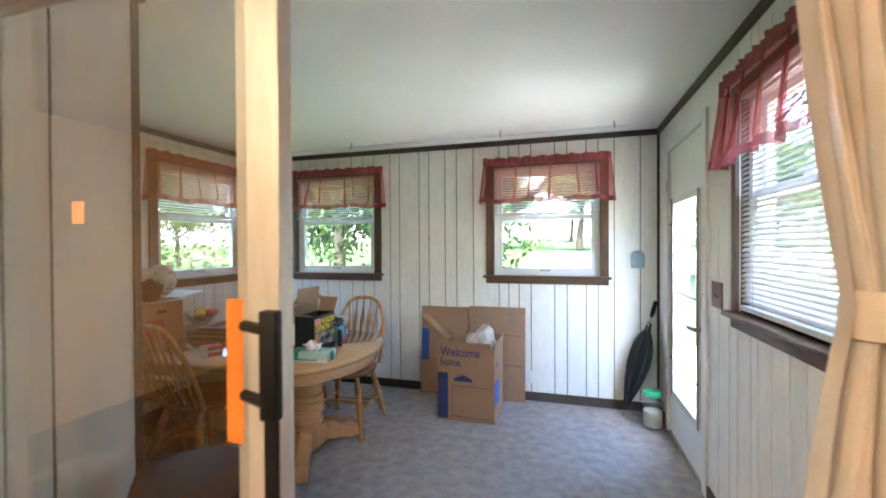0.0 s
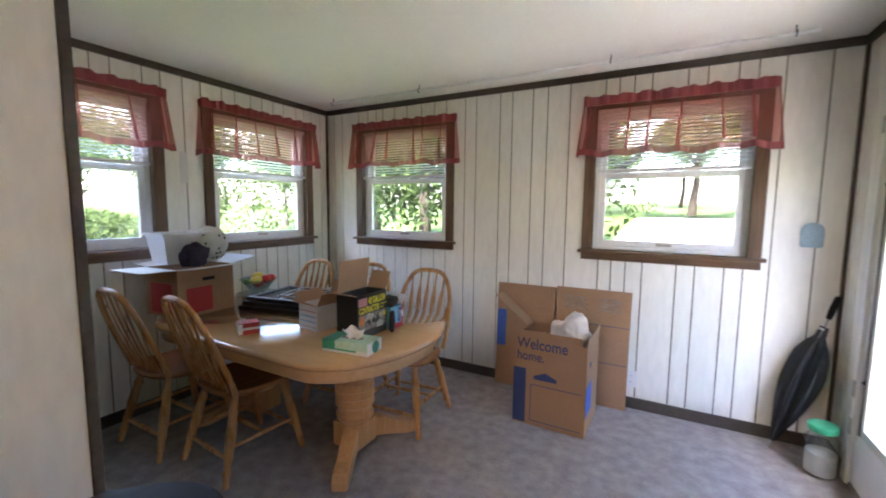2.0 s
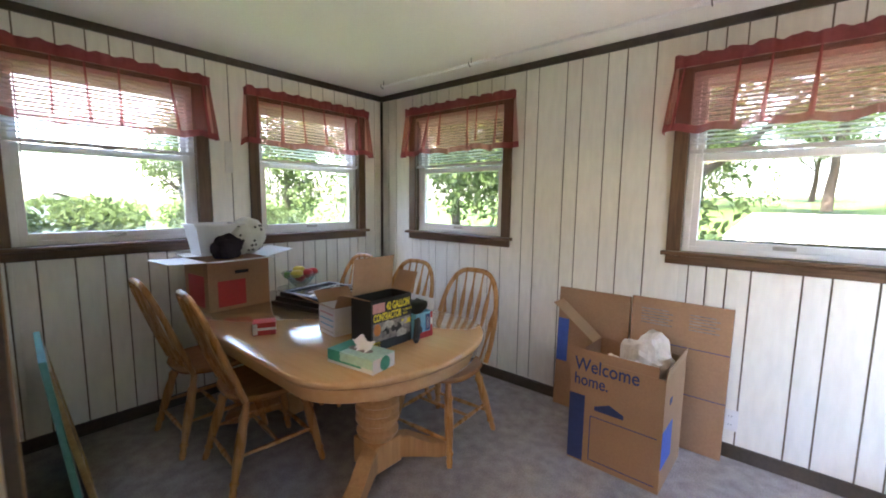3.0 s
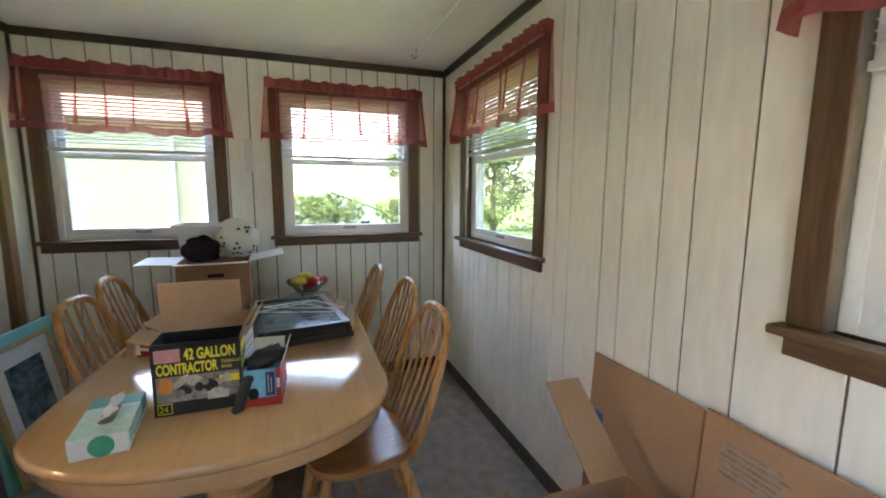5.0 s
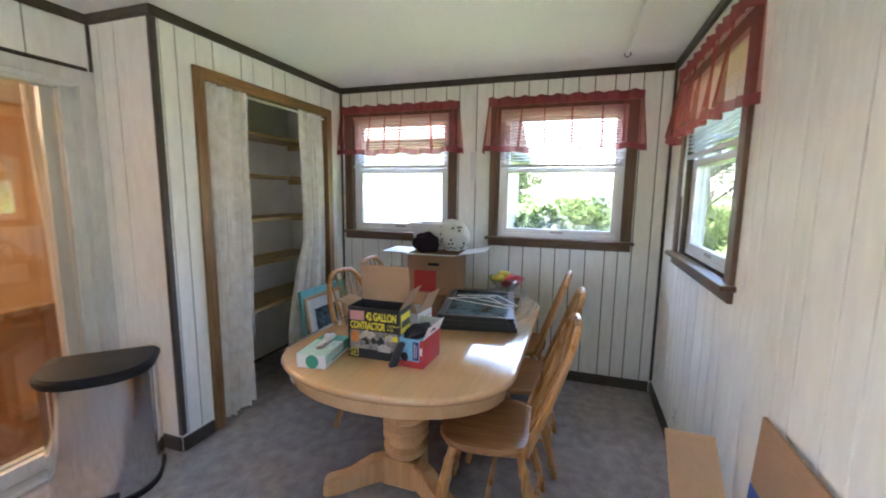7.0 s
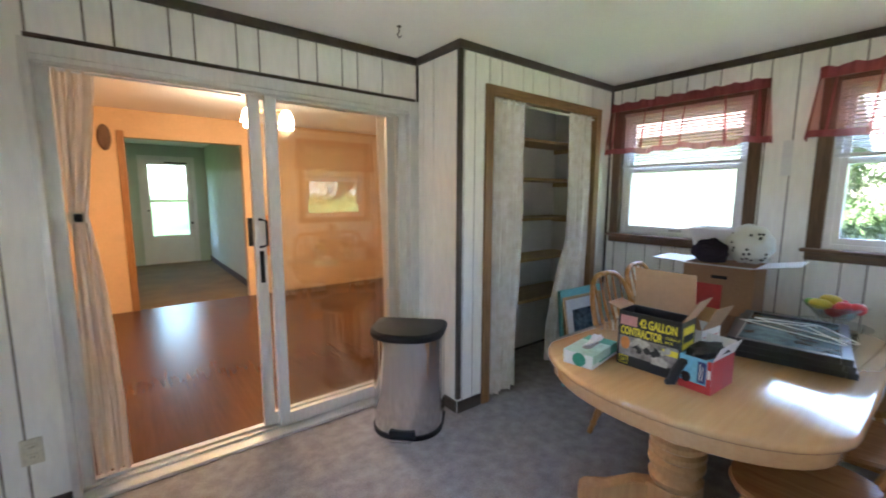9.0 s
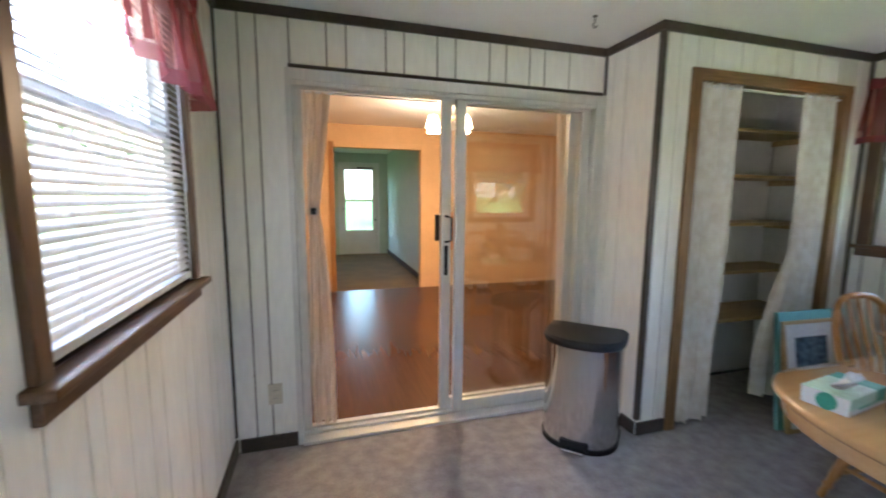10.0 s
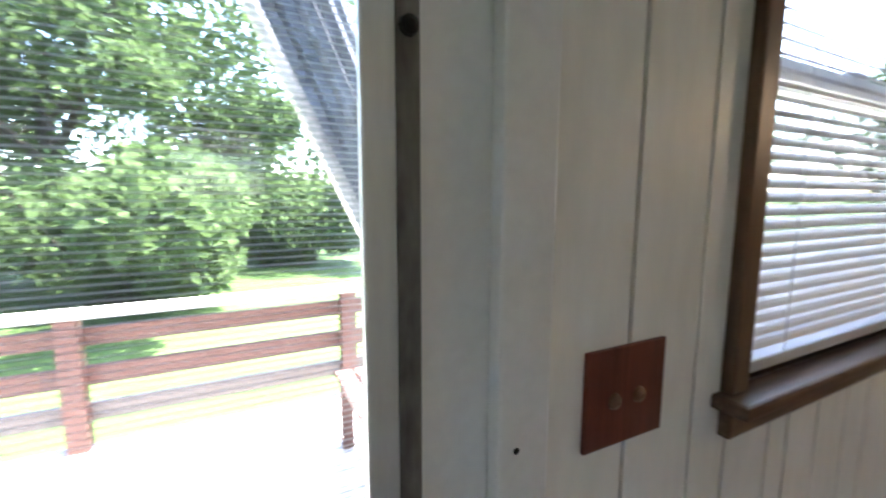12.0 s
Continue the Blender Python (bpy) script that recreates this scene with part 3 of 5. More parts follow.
bm = boxed(SD0 + 0.03, SD1 - 0.016, -0.16, 0.035, -0.004, 0.018, 0.004)
for y in (-0.045, -0.10):
    box(bm, SD0 + 0.03, SD1 - 0.016, y - 0.003, y + 0.003, 0.018, 0.032)
part("threshold", bm, M["alum"], sd, "worn metal threshold track")


def glazed(name, x0, x1, y, stile):
    g = bmesh.new()
    z0, z1 = 0.032, SDTOP - 0.029
    for a, b, p, q in ((x0, x0 + stile, z0, z1), (x1 - stile, x1, z0, z1), (x0 + stile, x1 - stile, z0, z0 + 0.07), (x0 + stile, x1 - stile, z1 - 0.036, z1)):
        box(g, a, b, y - 0.017, y + 0.017, p, q, 0.003)
    o = part(name, g, M["alum"], sd)
    pn = part("pane", boxed(x0 + stile - 0.005, x1 - stile + 0.005, y - 0.003, y + 0.003, z0 + 0.06, z1 - 0.03), M["doorglass"], o)
    pn.visible_shadow = False
    return o


fixed = glazed("fixed_panel", SD0 + 0.032, 2.575, -0.045, 0.06)
slide = glazed("sliding_panel", SD0 + 0.085, 2.645, -0.10, 0.06)
hx = 2.615
bm = bmesh.new()
for z in (1.217, 1.109):
    rod(bm, (hx - 0.035, -0.118, z), (hx + 0.03, -0.142, z), 0.009, n=8)
box(bm, hx + 0.022, hx + 0.05, -0.155, -0.135, 1.088, 1.248, 0.005)
part("pull_handle", bm, M["black"], slide, "black pull handle", smooth=True)
bm = bmesh.new()
tube(bm, [(hx + 0.005, -0.082, 1.24), (hx - 0.004, -0.07, 1.24), (hx - 0.03, -0.066, 1.23), (hx - 0.03, -0.066, 1.098), (hx - 0.004, -0.07, 1.088), (hx + 0.005, -0.082, 1.088)], 0.007, 8)
part("pull_handle", bm, M["black"], slide, "black pull handle", smooth=True)
part("latch_plate", boxed(hx - 0.014, hx + 0.010, -0.084, -0.079, 0.885, 1.065, 0.002), M["black"], slide)
part("latch_plate", boxed(hx + 0.004, hx + 0.028, -0.123, -0.116, 0.86, 1.075, 0.002), M["black"], slide)

# ---------------------------------------------------------------- closet
closet = thing("closet_frame", Matrix(), "medium brown wooden casing round an open closet", "trim", kind="structure")
y0, y1 = YC + 0.006, YC + 0.026
part("casing", boxed(CL1 - 0.004, CL1 + 0.062, y0, y1, 0, CLTOP + 0.06, 0.004), M["closetwood"], closet)
part("casing", boxed(CL0 - 0.062, CL0 + 0.004, y0, y1, 0, CLTOP + 0.06, 0.004), M["closetwood"], closet)
part("casing", boxed(CL0 + 0.004, CL1 - 0.004, y0, y1, CLTOP - 0.004, CLTOP + 0.06, 0.004), M["closetwood_h"], closet)
part("jamb", boxed(CL1 - 0.002, CL1 + 0.012, YC - 0.09, YC + 0.006, 0, CLTOP, 0.002), M["closetwood"], closet)
part("jamb", boxed(CL0 - 0.012, CL0 + 0.002, YC - 0.09, YC + 0.006, 0, CLTOP, 0.002), M["closetwood"], closet)
part("jamb", boxed(CL0 + 0.002, CL1 - 0.002, YC - 0.09, YC + 0.006, CLTOP - 0.002, CLTOP + 0.012, 0.002), M["closetwood_h"], closet)
for z in (1.80, 1.505, 1.19, 0.865, 0.555):
    dep = 0.16 if z > 0.8 else 0.22
    sh = thing("closet_shelf", pose(0, 0, z), "unpainted pine shelf fixed across the closet", "shelf", "closet shelves")
    part("board", boxed(0.013, XJ - 0.075, -0.099, -0.099 + dep + 0.14, -0.012, 0.01, 0.003), M["shelf"], sh)
    part("cleat", boxed(0.013, 0.032, -0.099, 0.15, -0.05, -0.0125, 0.002), M["shelf"], sh)
    part("cleat", boxed(XJ - 0.093, XJ - 0.075, -0.099, 0.15, -0.05, -0.0125, 0.002), M["shelf"], sh)

# ---------------------------------------------------------------- dining room and hall beyond the sliding door
DY, DX0, DX1 = -3.66, -0.6, 3.62
tagged(part("floor_dining", boxed(DX0, DX1 + 0.3, DY - 0.02, -0.06, -0.12, -0.002), M["laminate"]), "glossy orange-brown wood laminate floor", "floor", kind="structure")
for nm, b in (("wall_dining_west", (DX0 - 0.1, DX0, DY, -0.16)), ("wall_dining_east", (DX1 + 0.2, DX1 + 0.3, DY, -0.155))):
    tagged(part(nm, boxed(*b, -0.1, 2.33), M["peach"]), "peach painted wall of the dining room", "wall", kind="structure")
O0, O1, OT = 1.915, 3.135, 2.02
bm = bmesh.new()
for a, b, p, q in cells(DX0, DX1 + 0.3, -0.1, 2.33, [(O0, O1, -0.2, OT)]):
    box(bm, a, b, DY - 0.12, DY, p, q)
tagged(part("wall_dining_south", bm, M["peach"]), "peach painted wall with a wide cased opening", "wall", kind="structure")
bm = bmesh.new()
for a, b, p, q in cells(DX0, DX1 + 0.3, -0.1, 2.33, [(1.60, 3.47, -0.2, 1.98)]):
    box(bm, a, b, -0.16, -0.141, p, q)
tagged(part("wall_dining_north", bm, M["peach"]), "peach painted wall round the sliding door", "wall", kind="structure")
tr = thing("opening_trim", Matrix(), "orange-brown wooden casing round the hall opening", "trim", kind="structure")
part("casing", boxed(O1, O1 + 0.07, DY, DY + 0.018, 0, OT + 0.07, 0.004), M["doorwood"], tr)
part("casing", boxed(O0 - 0.07, O0, DY, DY + 0.018, 0, OT + 0.07, 0.004), M["peach"], tr)
part("casing", boxed(O0, O1, DY, DY + 0.018, OT, OT + 0.07, 0.004), M["peach"], tr)
sdt = thing("sliding_door_trim", Matrix(), "dark brown wooden casing on the dining side", "trim", kind="structure")
part("casing", boxed(1.55, 3.52, -0.185, -0.161, 2.035, 2.10, 0.004), M["casing_h"], sdt)
part("casing", boxed(3.45, 3.52, -0.185, -0.161, 0, 2.035, 0.004), M["casing"], sdt)
part("casing", boxed(1.55, 1.62, -0.185, -0.161, 0, 2.035, 0.004), M["casing"], sdt)
tagged(part("ceiling_dining", boxed(DX0 - 0.1, DX1 + 0.3, DY - 0.12, -0.142, 2.33, 2.43), M["ceiling"]), "white painted dining room ceiling", "ceiling", kind="structure")
HY, HX0, HX1 = -7.5, 1.80, 3.5
tagged(part("floor_hall", boxed(HX0 - 0.1, HX1 + 0.1, HY - 0.1, DY - 0.022, -0.12, -0.004), M["hallcarpet"]), "brown carpet in the entrance hall", "floor", kind="structure")
for nm, b in (("wall_hall_west", (HX0 - 0.1, HX0, HY, DY - 0.121)), ("wall_hall_east", (HX1, HX1 + 0.1, HY, DY - 0.121))):
    tagged(part(nm, boxed(*b, -0.1, 2.33), M["green"]), "pale green painted hall wall", "wall", kind="structure")
HD0, HD1 = 2.065, 2.865
bm = bmesh.new()
for a, b, p, q in cells(HX0 - 0.1, HX1 + 0.1, -0.1, 2.33, [(HD0, HD1, -0.2, 2.05)]):
    box(bm, a, b, HY - 0.12, HY, p, q)
tagged(part("wall_hall_south", bm, M["green"]), "pale green end wall with the front door", "wall", kind="structure")
tagged(part("ceiling_hall", boxed(HX0 - 0.1, HX1 + 0.1, HY - 0.12, DY - 0.121, 2.33, 2.43), M["ceiling"]), "white hall ceiling", "ceiling", kind="structure")
bm = bmesh.new()
box(bm, HX0 + 0.001, HX0 + 0.014, HY + 0.001, DY - 0.125, 0, 0.1, 0.003)
tagged(part("baseboard_hall", bm, M["darktrim"]), "dark baseboard in the hall", "trim", kind="structure")
fd = thing("door_3", pose(0, HY, 0), "white front door with a tall glass panel", "door", kind="structure")
bm = bmesh.new()
for a, b, p, q in cells(HD0, HD1, 0.0, 2.05, [(2.15, 2.77, 0.56, 1.95)]):
    box(bm, a, b, -0.06, -0.02, p, q)
part("slab", bm, M["white"], fd)
bm = bmesh.new()
for a, b, p, q in ((HD0 - 0.07, HD0, 0, 2.12), (HD1, HD1 + 0.07, 0, 2.12), (HD0, HD1, 2.05, 2.12)):
    box(bm, a, b, 0.001, 0.02, p, q, 0.004)
part("casing", bm, M["white"], fd)
pane = part("pane", boxed(2.15, 2.77, -0.042, -0.038, 0.56, 1.95), M["tinted"], fd)
pane.visible_shadow = False
part("mid_bar", boxed(2.15, 2.77, -0.036, -0.012, 1.23, 1.265), M["metal"], fd)
part("door_closer", boxed(2.12, 2.5, -0.019, 0.01, 1.98, 2.01, 0.004), M["black"], fd)
part("handle", rod(bmesh.new(), (2.10, -0.02, 0.80), (2.10, 0.05, 0.80), 0.022, n=12), M["black"], fd)
part("handle", rod(bmesh.new(), (2.81, -0.02, 1.06), (2.81, 0.04, 1.06), 0.018, n=12), M["black"], fd)

# ---------------------------------------------------------------- outdoors
def ground_height(x, y):
    h = -0.42
    if y > 9:
        h += 0.055 * (y - 9) - 0.0002 * (y - 9) ** 2 if y < 110 else 0.055 * 101 - 0.0002 * 101 ** 2
    if x < -7:
        h -= 0.07 * min(-7 - x, 30)
    return h + 0.05 * noise.noise(Vector((x * 0.15, y * 0.15, 0)))


gx = [-2500, -600, -200, -120, -80, -60, -45, -36, -30, -25, -21, -18, -15, -12.5, -10, -8, -6, -4, -2, 0, 2, 4, 6, 8, 10, 12.5, 15, 18, 21, 25, 30, 36, 45, 60, 80, 120, 200, 600, 2500]
bm = bmesh.new()
rows = [[bm.verts.new((x, y + 3, ground_height(x, y + 3))) for x in gx] for y in gx]
for a, b in zip(rows, rows[1:]):
    for i in range(len(gx) - 1):
        bm.faces.new((a[i], a[i + 1], b[i + 1], b[i]))
tagged(part("ground", bm, M["grass"], smooth=True), "mown green lawn rising away from the house", "ground", kind="structure")

# pale strip laid across the far lawn for its white sunlit band
bm = bmesh.new()
ry = [17, 19, 21, 23, 25, 27, 29, 31]
rr = [[bm.verts.new((x, y + 0.6 * math.sin(x * 0.2), ground_height(x, y) + 0.12)) for x in range(1, 40, 2)] for y in ry]
for a, b in zip(rr, rr[1:]):
    for i in range(len(a) - 1):
        bm.faces.new((a[i], a[i + 1], b[i + 1], b[i]))
tagged(part("road", bm, M["lawnband"], smooth=True), "pale strip for the bright sunlit band of far lawn", "road", kind="structure")


def leafy(bm, centre, rad, n, size, rnd, squash=0.8):
    """Small leaf sprays scattered through an uneven crown."""
    lumps = [(Vector((rnd.gauss(0, 0.45), rnd.gauss(0, 0.45), rnd.gauss(0, 0.4))), rnd.uniform(0.35, 0.62)) for _ in range(14)]
    for _ in range(n):
        c, r = rnd.choice(lumps)
        d = Vector((rnd.gauss(0, 1), rnd.gauss(0, 1), rnd.gauss(0, 1))).normalized() * r * rnd.uniform(0.55, 1.0)
        p = Vector(centre) + Vector(((c.x + d.x) * rad, (c.y + d.y) * rad, (c.z + d.z) * rad * squash))
        s = size * rnd.uniform(0.6, 1.4)
        q = Euler((rnd.uniform(-1.2, 1.2), rnd.uniform(-1.2, 1.2), rnd.uniform(0, 6.28))).to_matrix()
        vs = [bm.verts.new(p + q @ Vector(v)) for v in ((-s, 0, 0), (-0.2 * s, -0.5 * s, 0.1 * s), (s, 0, 0), (-0.2 * s, 0.5 * s, 0.1 * s))]
        bm.faces.new(vs)


def tree(m, height, crown, label, seed, leaves=2600, lean=0.0, low=0.35, size=0.16):
    rnd = random.Random(seed)
    t = thing("tree", m, label, "tree", "garden trees")
    bm = bmesh.new()
    top = height * 0.62
    pts = [(lean * (i / 6) ** 1.2 * top + rnd.uniform(-.06, .06), rnd.uniform(-.06, .06), -0.3 + top * i / 6) for i in range(7)]
    r0 = 0.022 * height
    tube(bm, pts, [r0 * (1.25 - 0.13 * i) for i in range(7)], 9)
    for k in range(6):
        p = Vector(pts[3 + k // 2])
        a = k * 1.1 + rnd.uniform(0, 0.6)
        e = p + Vector((math.cos(a), math.sin(a), 0.9)) * crown * rnd.uniform(0.5, 0.8)
        tube(bm, [p, (p + e) / 2 + Vector((0, 0, -0.15)), e], [r0 * 0.5, r0 * 0.33, r0 * 0.12], 6)
    part("trunk", bm, M["bark"], t, smooth=True)
    bm = bmesh.new()
    zc = height * (low + 1) / 2
    leafy(bm, (lean * top, 0, zc), crown, leaves, size, rnd, height * (1 - low) / 2 / crown * 1.05)
    part("crown", bm, M["leaf"], t, "loose green leaves")
    return t


def shrub(m, width, height, seed, leaves=1600, size=0.09):
    rnd = random.Random(seed)
    t = thing("shrub", m, "dense green leafy shrub on the lawn", "shrub", "garden shrubs")
    bm = bmesh.new()
    for k in range(6):
        a = k * 1.05
        tube(bm, [(0, 0, -0.2), (math.cos(a) * width * 0.2, math.sin(a) * width * 0.2, height * 0.3), (math.cos(a) * width * 0.35, math.sin(a) * width * 0.35, height * 0.6)], [0.03, 0.02, 0.008], 5)
    part("stem", bm, M["bark"], t)
    bm = bmesh.new()
    leafy(bm, (0, 0, height * 0.5), width * 0.55, leaves, size, rnd, height / width * 0.9)
    part("crown", bm, M["leaf"], t)
    return t


def on_ground(x, y):
    return pose(x, y, ground_height(x, y))


tl = "broad green deciduous tree standing on the lawn"
t1 = tree(on_ground(0.9, 8.2), 7.5, 3.4, "leaning green tree with a bare forked trunk", 3, 5000, 0.30, 0.5)
t2 = tree(on_ground(-4.5, 12), 9, 4.0, tl, 5, 12000, 0.05, 0.2, 0.13)
t3 = tree(on_ground(6.5, 13.5), 10, 4.6, tl, 6, 12000, -0.05, 0.38, 0.13)
# added tree, trunk out of view, whose wide crown shades the lawn
tree(on_ground(8.8, 16.5), 13, 6.6, "added tall green tree shading the lawn, trunk out of view", 21, 12000, -0.08, 0.48, 0.15)
copy_thing(t2, on_ground(-9.5, 16) @ pose(0, 0, 0, 0, 0, 200))
for i in range(6):
    copy_thing(t2 if i % 3 else t3, on_ground(-36 + 13.4 * i, 33 + 2.5 * math.sin(i * 1.7)) @ pose(0, 0, 0.6, 0, 0, 71 * i))
for i in range(9):
    copy_thing(t2 if i % 2 else t3, on_ground(-30 + 8.5 * i, 50 + 4 * math.sin(i * 2.1)) @ pose(0, 0, 0, 0, 0, 47 * i))
for i, (x, y) in enumerate(((-3, 37), (9.5, 36), (16, 40))):
    copy_thing(t3 if i % 2 else t2, on_ground(x, y) @ pose(0, 0, 0, 0, 0, 37 + 101 * i))
s1 = shrub(on_ground(11.2, 3.6), 3.6, 3.0, 8, 9000, 0.11)
copy_thing(s1, on_ground(13.5, 6.5) @ pose(0, 0, 0, 0, 0, 90))
copy_thing(s1, on_ground(14.5, 0.6) @ pose(0, 0, 0, 0, 0, 30))
s2 = shrub(on_ground(-11.5, 2.2), 2.6, 2.2, 9, 4500, 0.09)
copy_thing(s2, on_ground(-13, 6.2) @ pose(0, 0, 0, 0, 0, 60))
copy_thing(s2, on_ground(-15.5, 9.5) @ pose(0, 0, 0, 0, 0, 160))
for i, (x, y) in enumerate(((15, 5.5), (22, 12), (18, 8.6), (21, 2.5))):
    copy_thing(t2 if i % 2 else t3, on_ground(x, y) @ pose(0, 0, -1.5, 0, 0, 61 * i))
for i, (x, y) in enumerate(((-22, 14), (-34, 12), (-36, -4), (-5, -26), (10, -24), (-9, -30))):
    copy_thing(t3 if i % 2 else t2, on_ground(x, y) @ pose(0, 0, 0, 0, 0, 83 * i))

# deck and its railing
deck = thing("deck", Matrix(), "pale weathered deck boards laid in rows", "deck", kind="structure")
for i in range(16):
    x = XE + WALL + 0.03 + i * 0.143
    part("deck_board", boxed(x, x + 0.137, -3.0, 5.6, -0.07, -0.032, 0.003), M["deck"], deck)
rail = thing("deck_railing", Matrix(), "brown stained wooden railing along the deck edge", "railing")
RX = XE + WALL + 0.03 + 16 * 0.143 - 0.05
for y in (-2.92, -1.46, 0.0, 1.465, 2.93, 4.39):
    part("post", boxed(RX - 0.05, RX + 0.045, y - 0.05, y + 0.05, -0.032, 0.705, 0.005), M["rail"], rail)
# the top rail takes the pale deck colour, the posts stay brown
part("top_rail", boxed(RX - 0.07, RX + 0.07, -3.0, 5.5, 0.705, 0.742, 0.004), M["deck"], rail, "pale top rail")
for z0, z1 in ((0.53, 0.63), (0.305, 0.415)):
    part("rail_board", boxed(RX + 0.046, RX + 0.075, -3.0, 5.5, z0, z1, 0.004), M["rail"], rail)
part("kick_board", boxed(RX + 0.046, RX + 0.08, -3.0, 5.5, 0.10, 0.20, 0.004), M["kick"], rail, "weathered grey-brown bottom board")
bench = thing("deck_bench", pose(5.2, 1.46, -0.032, 0, 0, 90), "low brown slatted wooden bench on the deck", "bench")
for i in range(4):
    part("slat", boxed(-0.2 + i * 0.105, -0.11 + i * 0.105, -0.45, 0.35, 0.38, 0.41, 0.003), M["rail"], bench)
for x in (-0.16, 0.16):
    for y in (-0.38, 0.28):
        part("leg", boxed(x - 0.03, x + 0.03, y - 0.03, y + 0.03, 0, 0.38, 0.003), M["rail"], bench)
umb = thing("patio_umbrella", pose(4.62, 1.16, -0.032), "folded dark grey patio umbrella leaning over the deck", "umbrella")
part("pole", tube(bmesh.new(), [(0, 0, 0), (0, 1.17, 2.45)], 0.022), M["metal"], umb)
part("foot", lathe(bmesh.new(), [(0.2, 0.0), (0.2, 0.03), (0.05, 0.06), (0.03, 0.12)], 20), M["black"], umb, smooth=True)
bm = bmesh.new()
for k in range(5):
    o = Vector((0.03 * math.cos(k * 1.3), -0.035 - 0.05 * k, 0.02))
    tube(bm, [Vector((0, 0.20, 0.45)) + o * 0.3, Vector((0, 0.62, 1.3)) + o * 0.8, Vector((0, 1.12, 2.36)) + o], [0.012, 0.028, 0.03], 7)
part("canopy", bm, cloth("umbrella_fabric", (0.10, 0.11, 0.13), 0.12, 0.4), umb, "folded grey fabric", smooth=True)

# neighbouring houses
nb = thing("house", pose(-5.0, 0, -0.5), "pale yellow lap-sided house with white corner boards", "house")
bm = bmesh.new()
box(bm, -6, -0.03, -9, 0.35, 0, 3.0)
part("wall", bm, M["siding"], nb)
bm = bmesh.new()
for i in range(22):
    box(bm, -0.03, 0.0, -9, 0.36, 0.1 + i * 0.13, 0.1 + i * 0.13 + 0.127, turn=None)
for i in range(22):
    box(bm, -6, -0.02, 0.35, 0.375, 0.1 + i * 0.13, 0.1 + i * 0.13 + 0.127)
part("lap_siding", bm, M["siding"], nb)
part("corner_board", boxed(-0.02, 0.02, 0.30, 0.40, 0, 3.0), M["whitesiding"], nb)
part("downspout", boxed(0.0, 0.07, -0.12, -0.04, 0, 3.0, 0.01), M["whitesiding"], nb)
bm = bmesh.new()
v = [bm.verts.new(p) for p in ((0.45, -9.3, 2.95), (0.45, 0.7, 2.95), (-3, 0.7, 4.5), (-3, -9.3, 4.5), (-6.45, 0.7, 2.95), (-6.45, -9.3, 2.95))]
for f in ((0, 1, 2, 3), (3, 2, 4, 5), (1, 4, 2), (0, 3, 5), (0, 5, 4, 1)):
    bm.faces.new([v[k] for k in f])
part("roof", bm, M["roofing"], nb)
fb = thing("house", pose(-30, 3.5, -2.6), "distant white gabled house among trees", "house")
bm = bmesh.new()
box(bm, -5, 0, -4, 5, -0.8, 2.4)
g = [bm.verts.new(p) for p in ((0, -4, 2.4), (0, 5, 2.4), (0, 0.5, 4.0))]
bm.faces.new(g)
part("wall", bm, M["whitesiding"], fb)
bm = bmesh.new()
v = [bm.verts.new(p) for p in ((0.4, -4.4, 2.3), (0.4, 0.5, 4.15), (0.4, 5.4, 2.3), (-5.4, -4.4, 2.3), (-5.4, 0.5, 4.15), (-5.4, 5.4, 2.3))]
for f in ((0, 1, 4, 3), (1, 2, 5, 4)):
    bm.faces.new([v[k] for k in f])
part("roof", bm, M["roofing"], fb)
for y in (-2.4, 0.5, 3.2):
    w = part("window", boxed(0.001, 0.05, y - 0.45, y + 0.45, 0.8, 1.9), M["whitesiding"], fb)
    part("pane", boxed(0.05, 0.06, y - 0.38, y + 0.38, 0.87, 1.83), M["black"], w)

# unseen roofs over the sunroom and house, added to keep the sun out
roof = tagged(part("roof", boxed(-0.4, XE + 0.3, -0.15, YN + 0.35, ZC + 0.18, ZC + 0.3), M["roofing"]), "unseen grey shingled roof keeping sun off the room", "roof", kind="structure")
tagged(part("roof_house", boxed(-1.2, XE + 0.6, HY - 0.6, -0.16, 2.45, 2.6), M["roofing"]), "unseen grey shingled roof keeping sun off the house", "roof", kind="structure")
# unseen slab added to stop a sun patch on the hall carpet
tagged(part("roof_porch", boxed(0.8, 3.6, HY - 2.6, HY - 0.61, 2.45, 2.55), M["roofing"]), "added unseen slab keeping sun out of the front door", "roof", kind="structure")

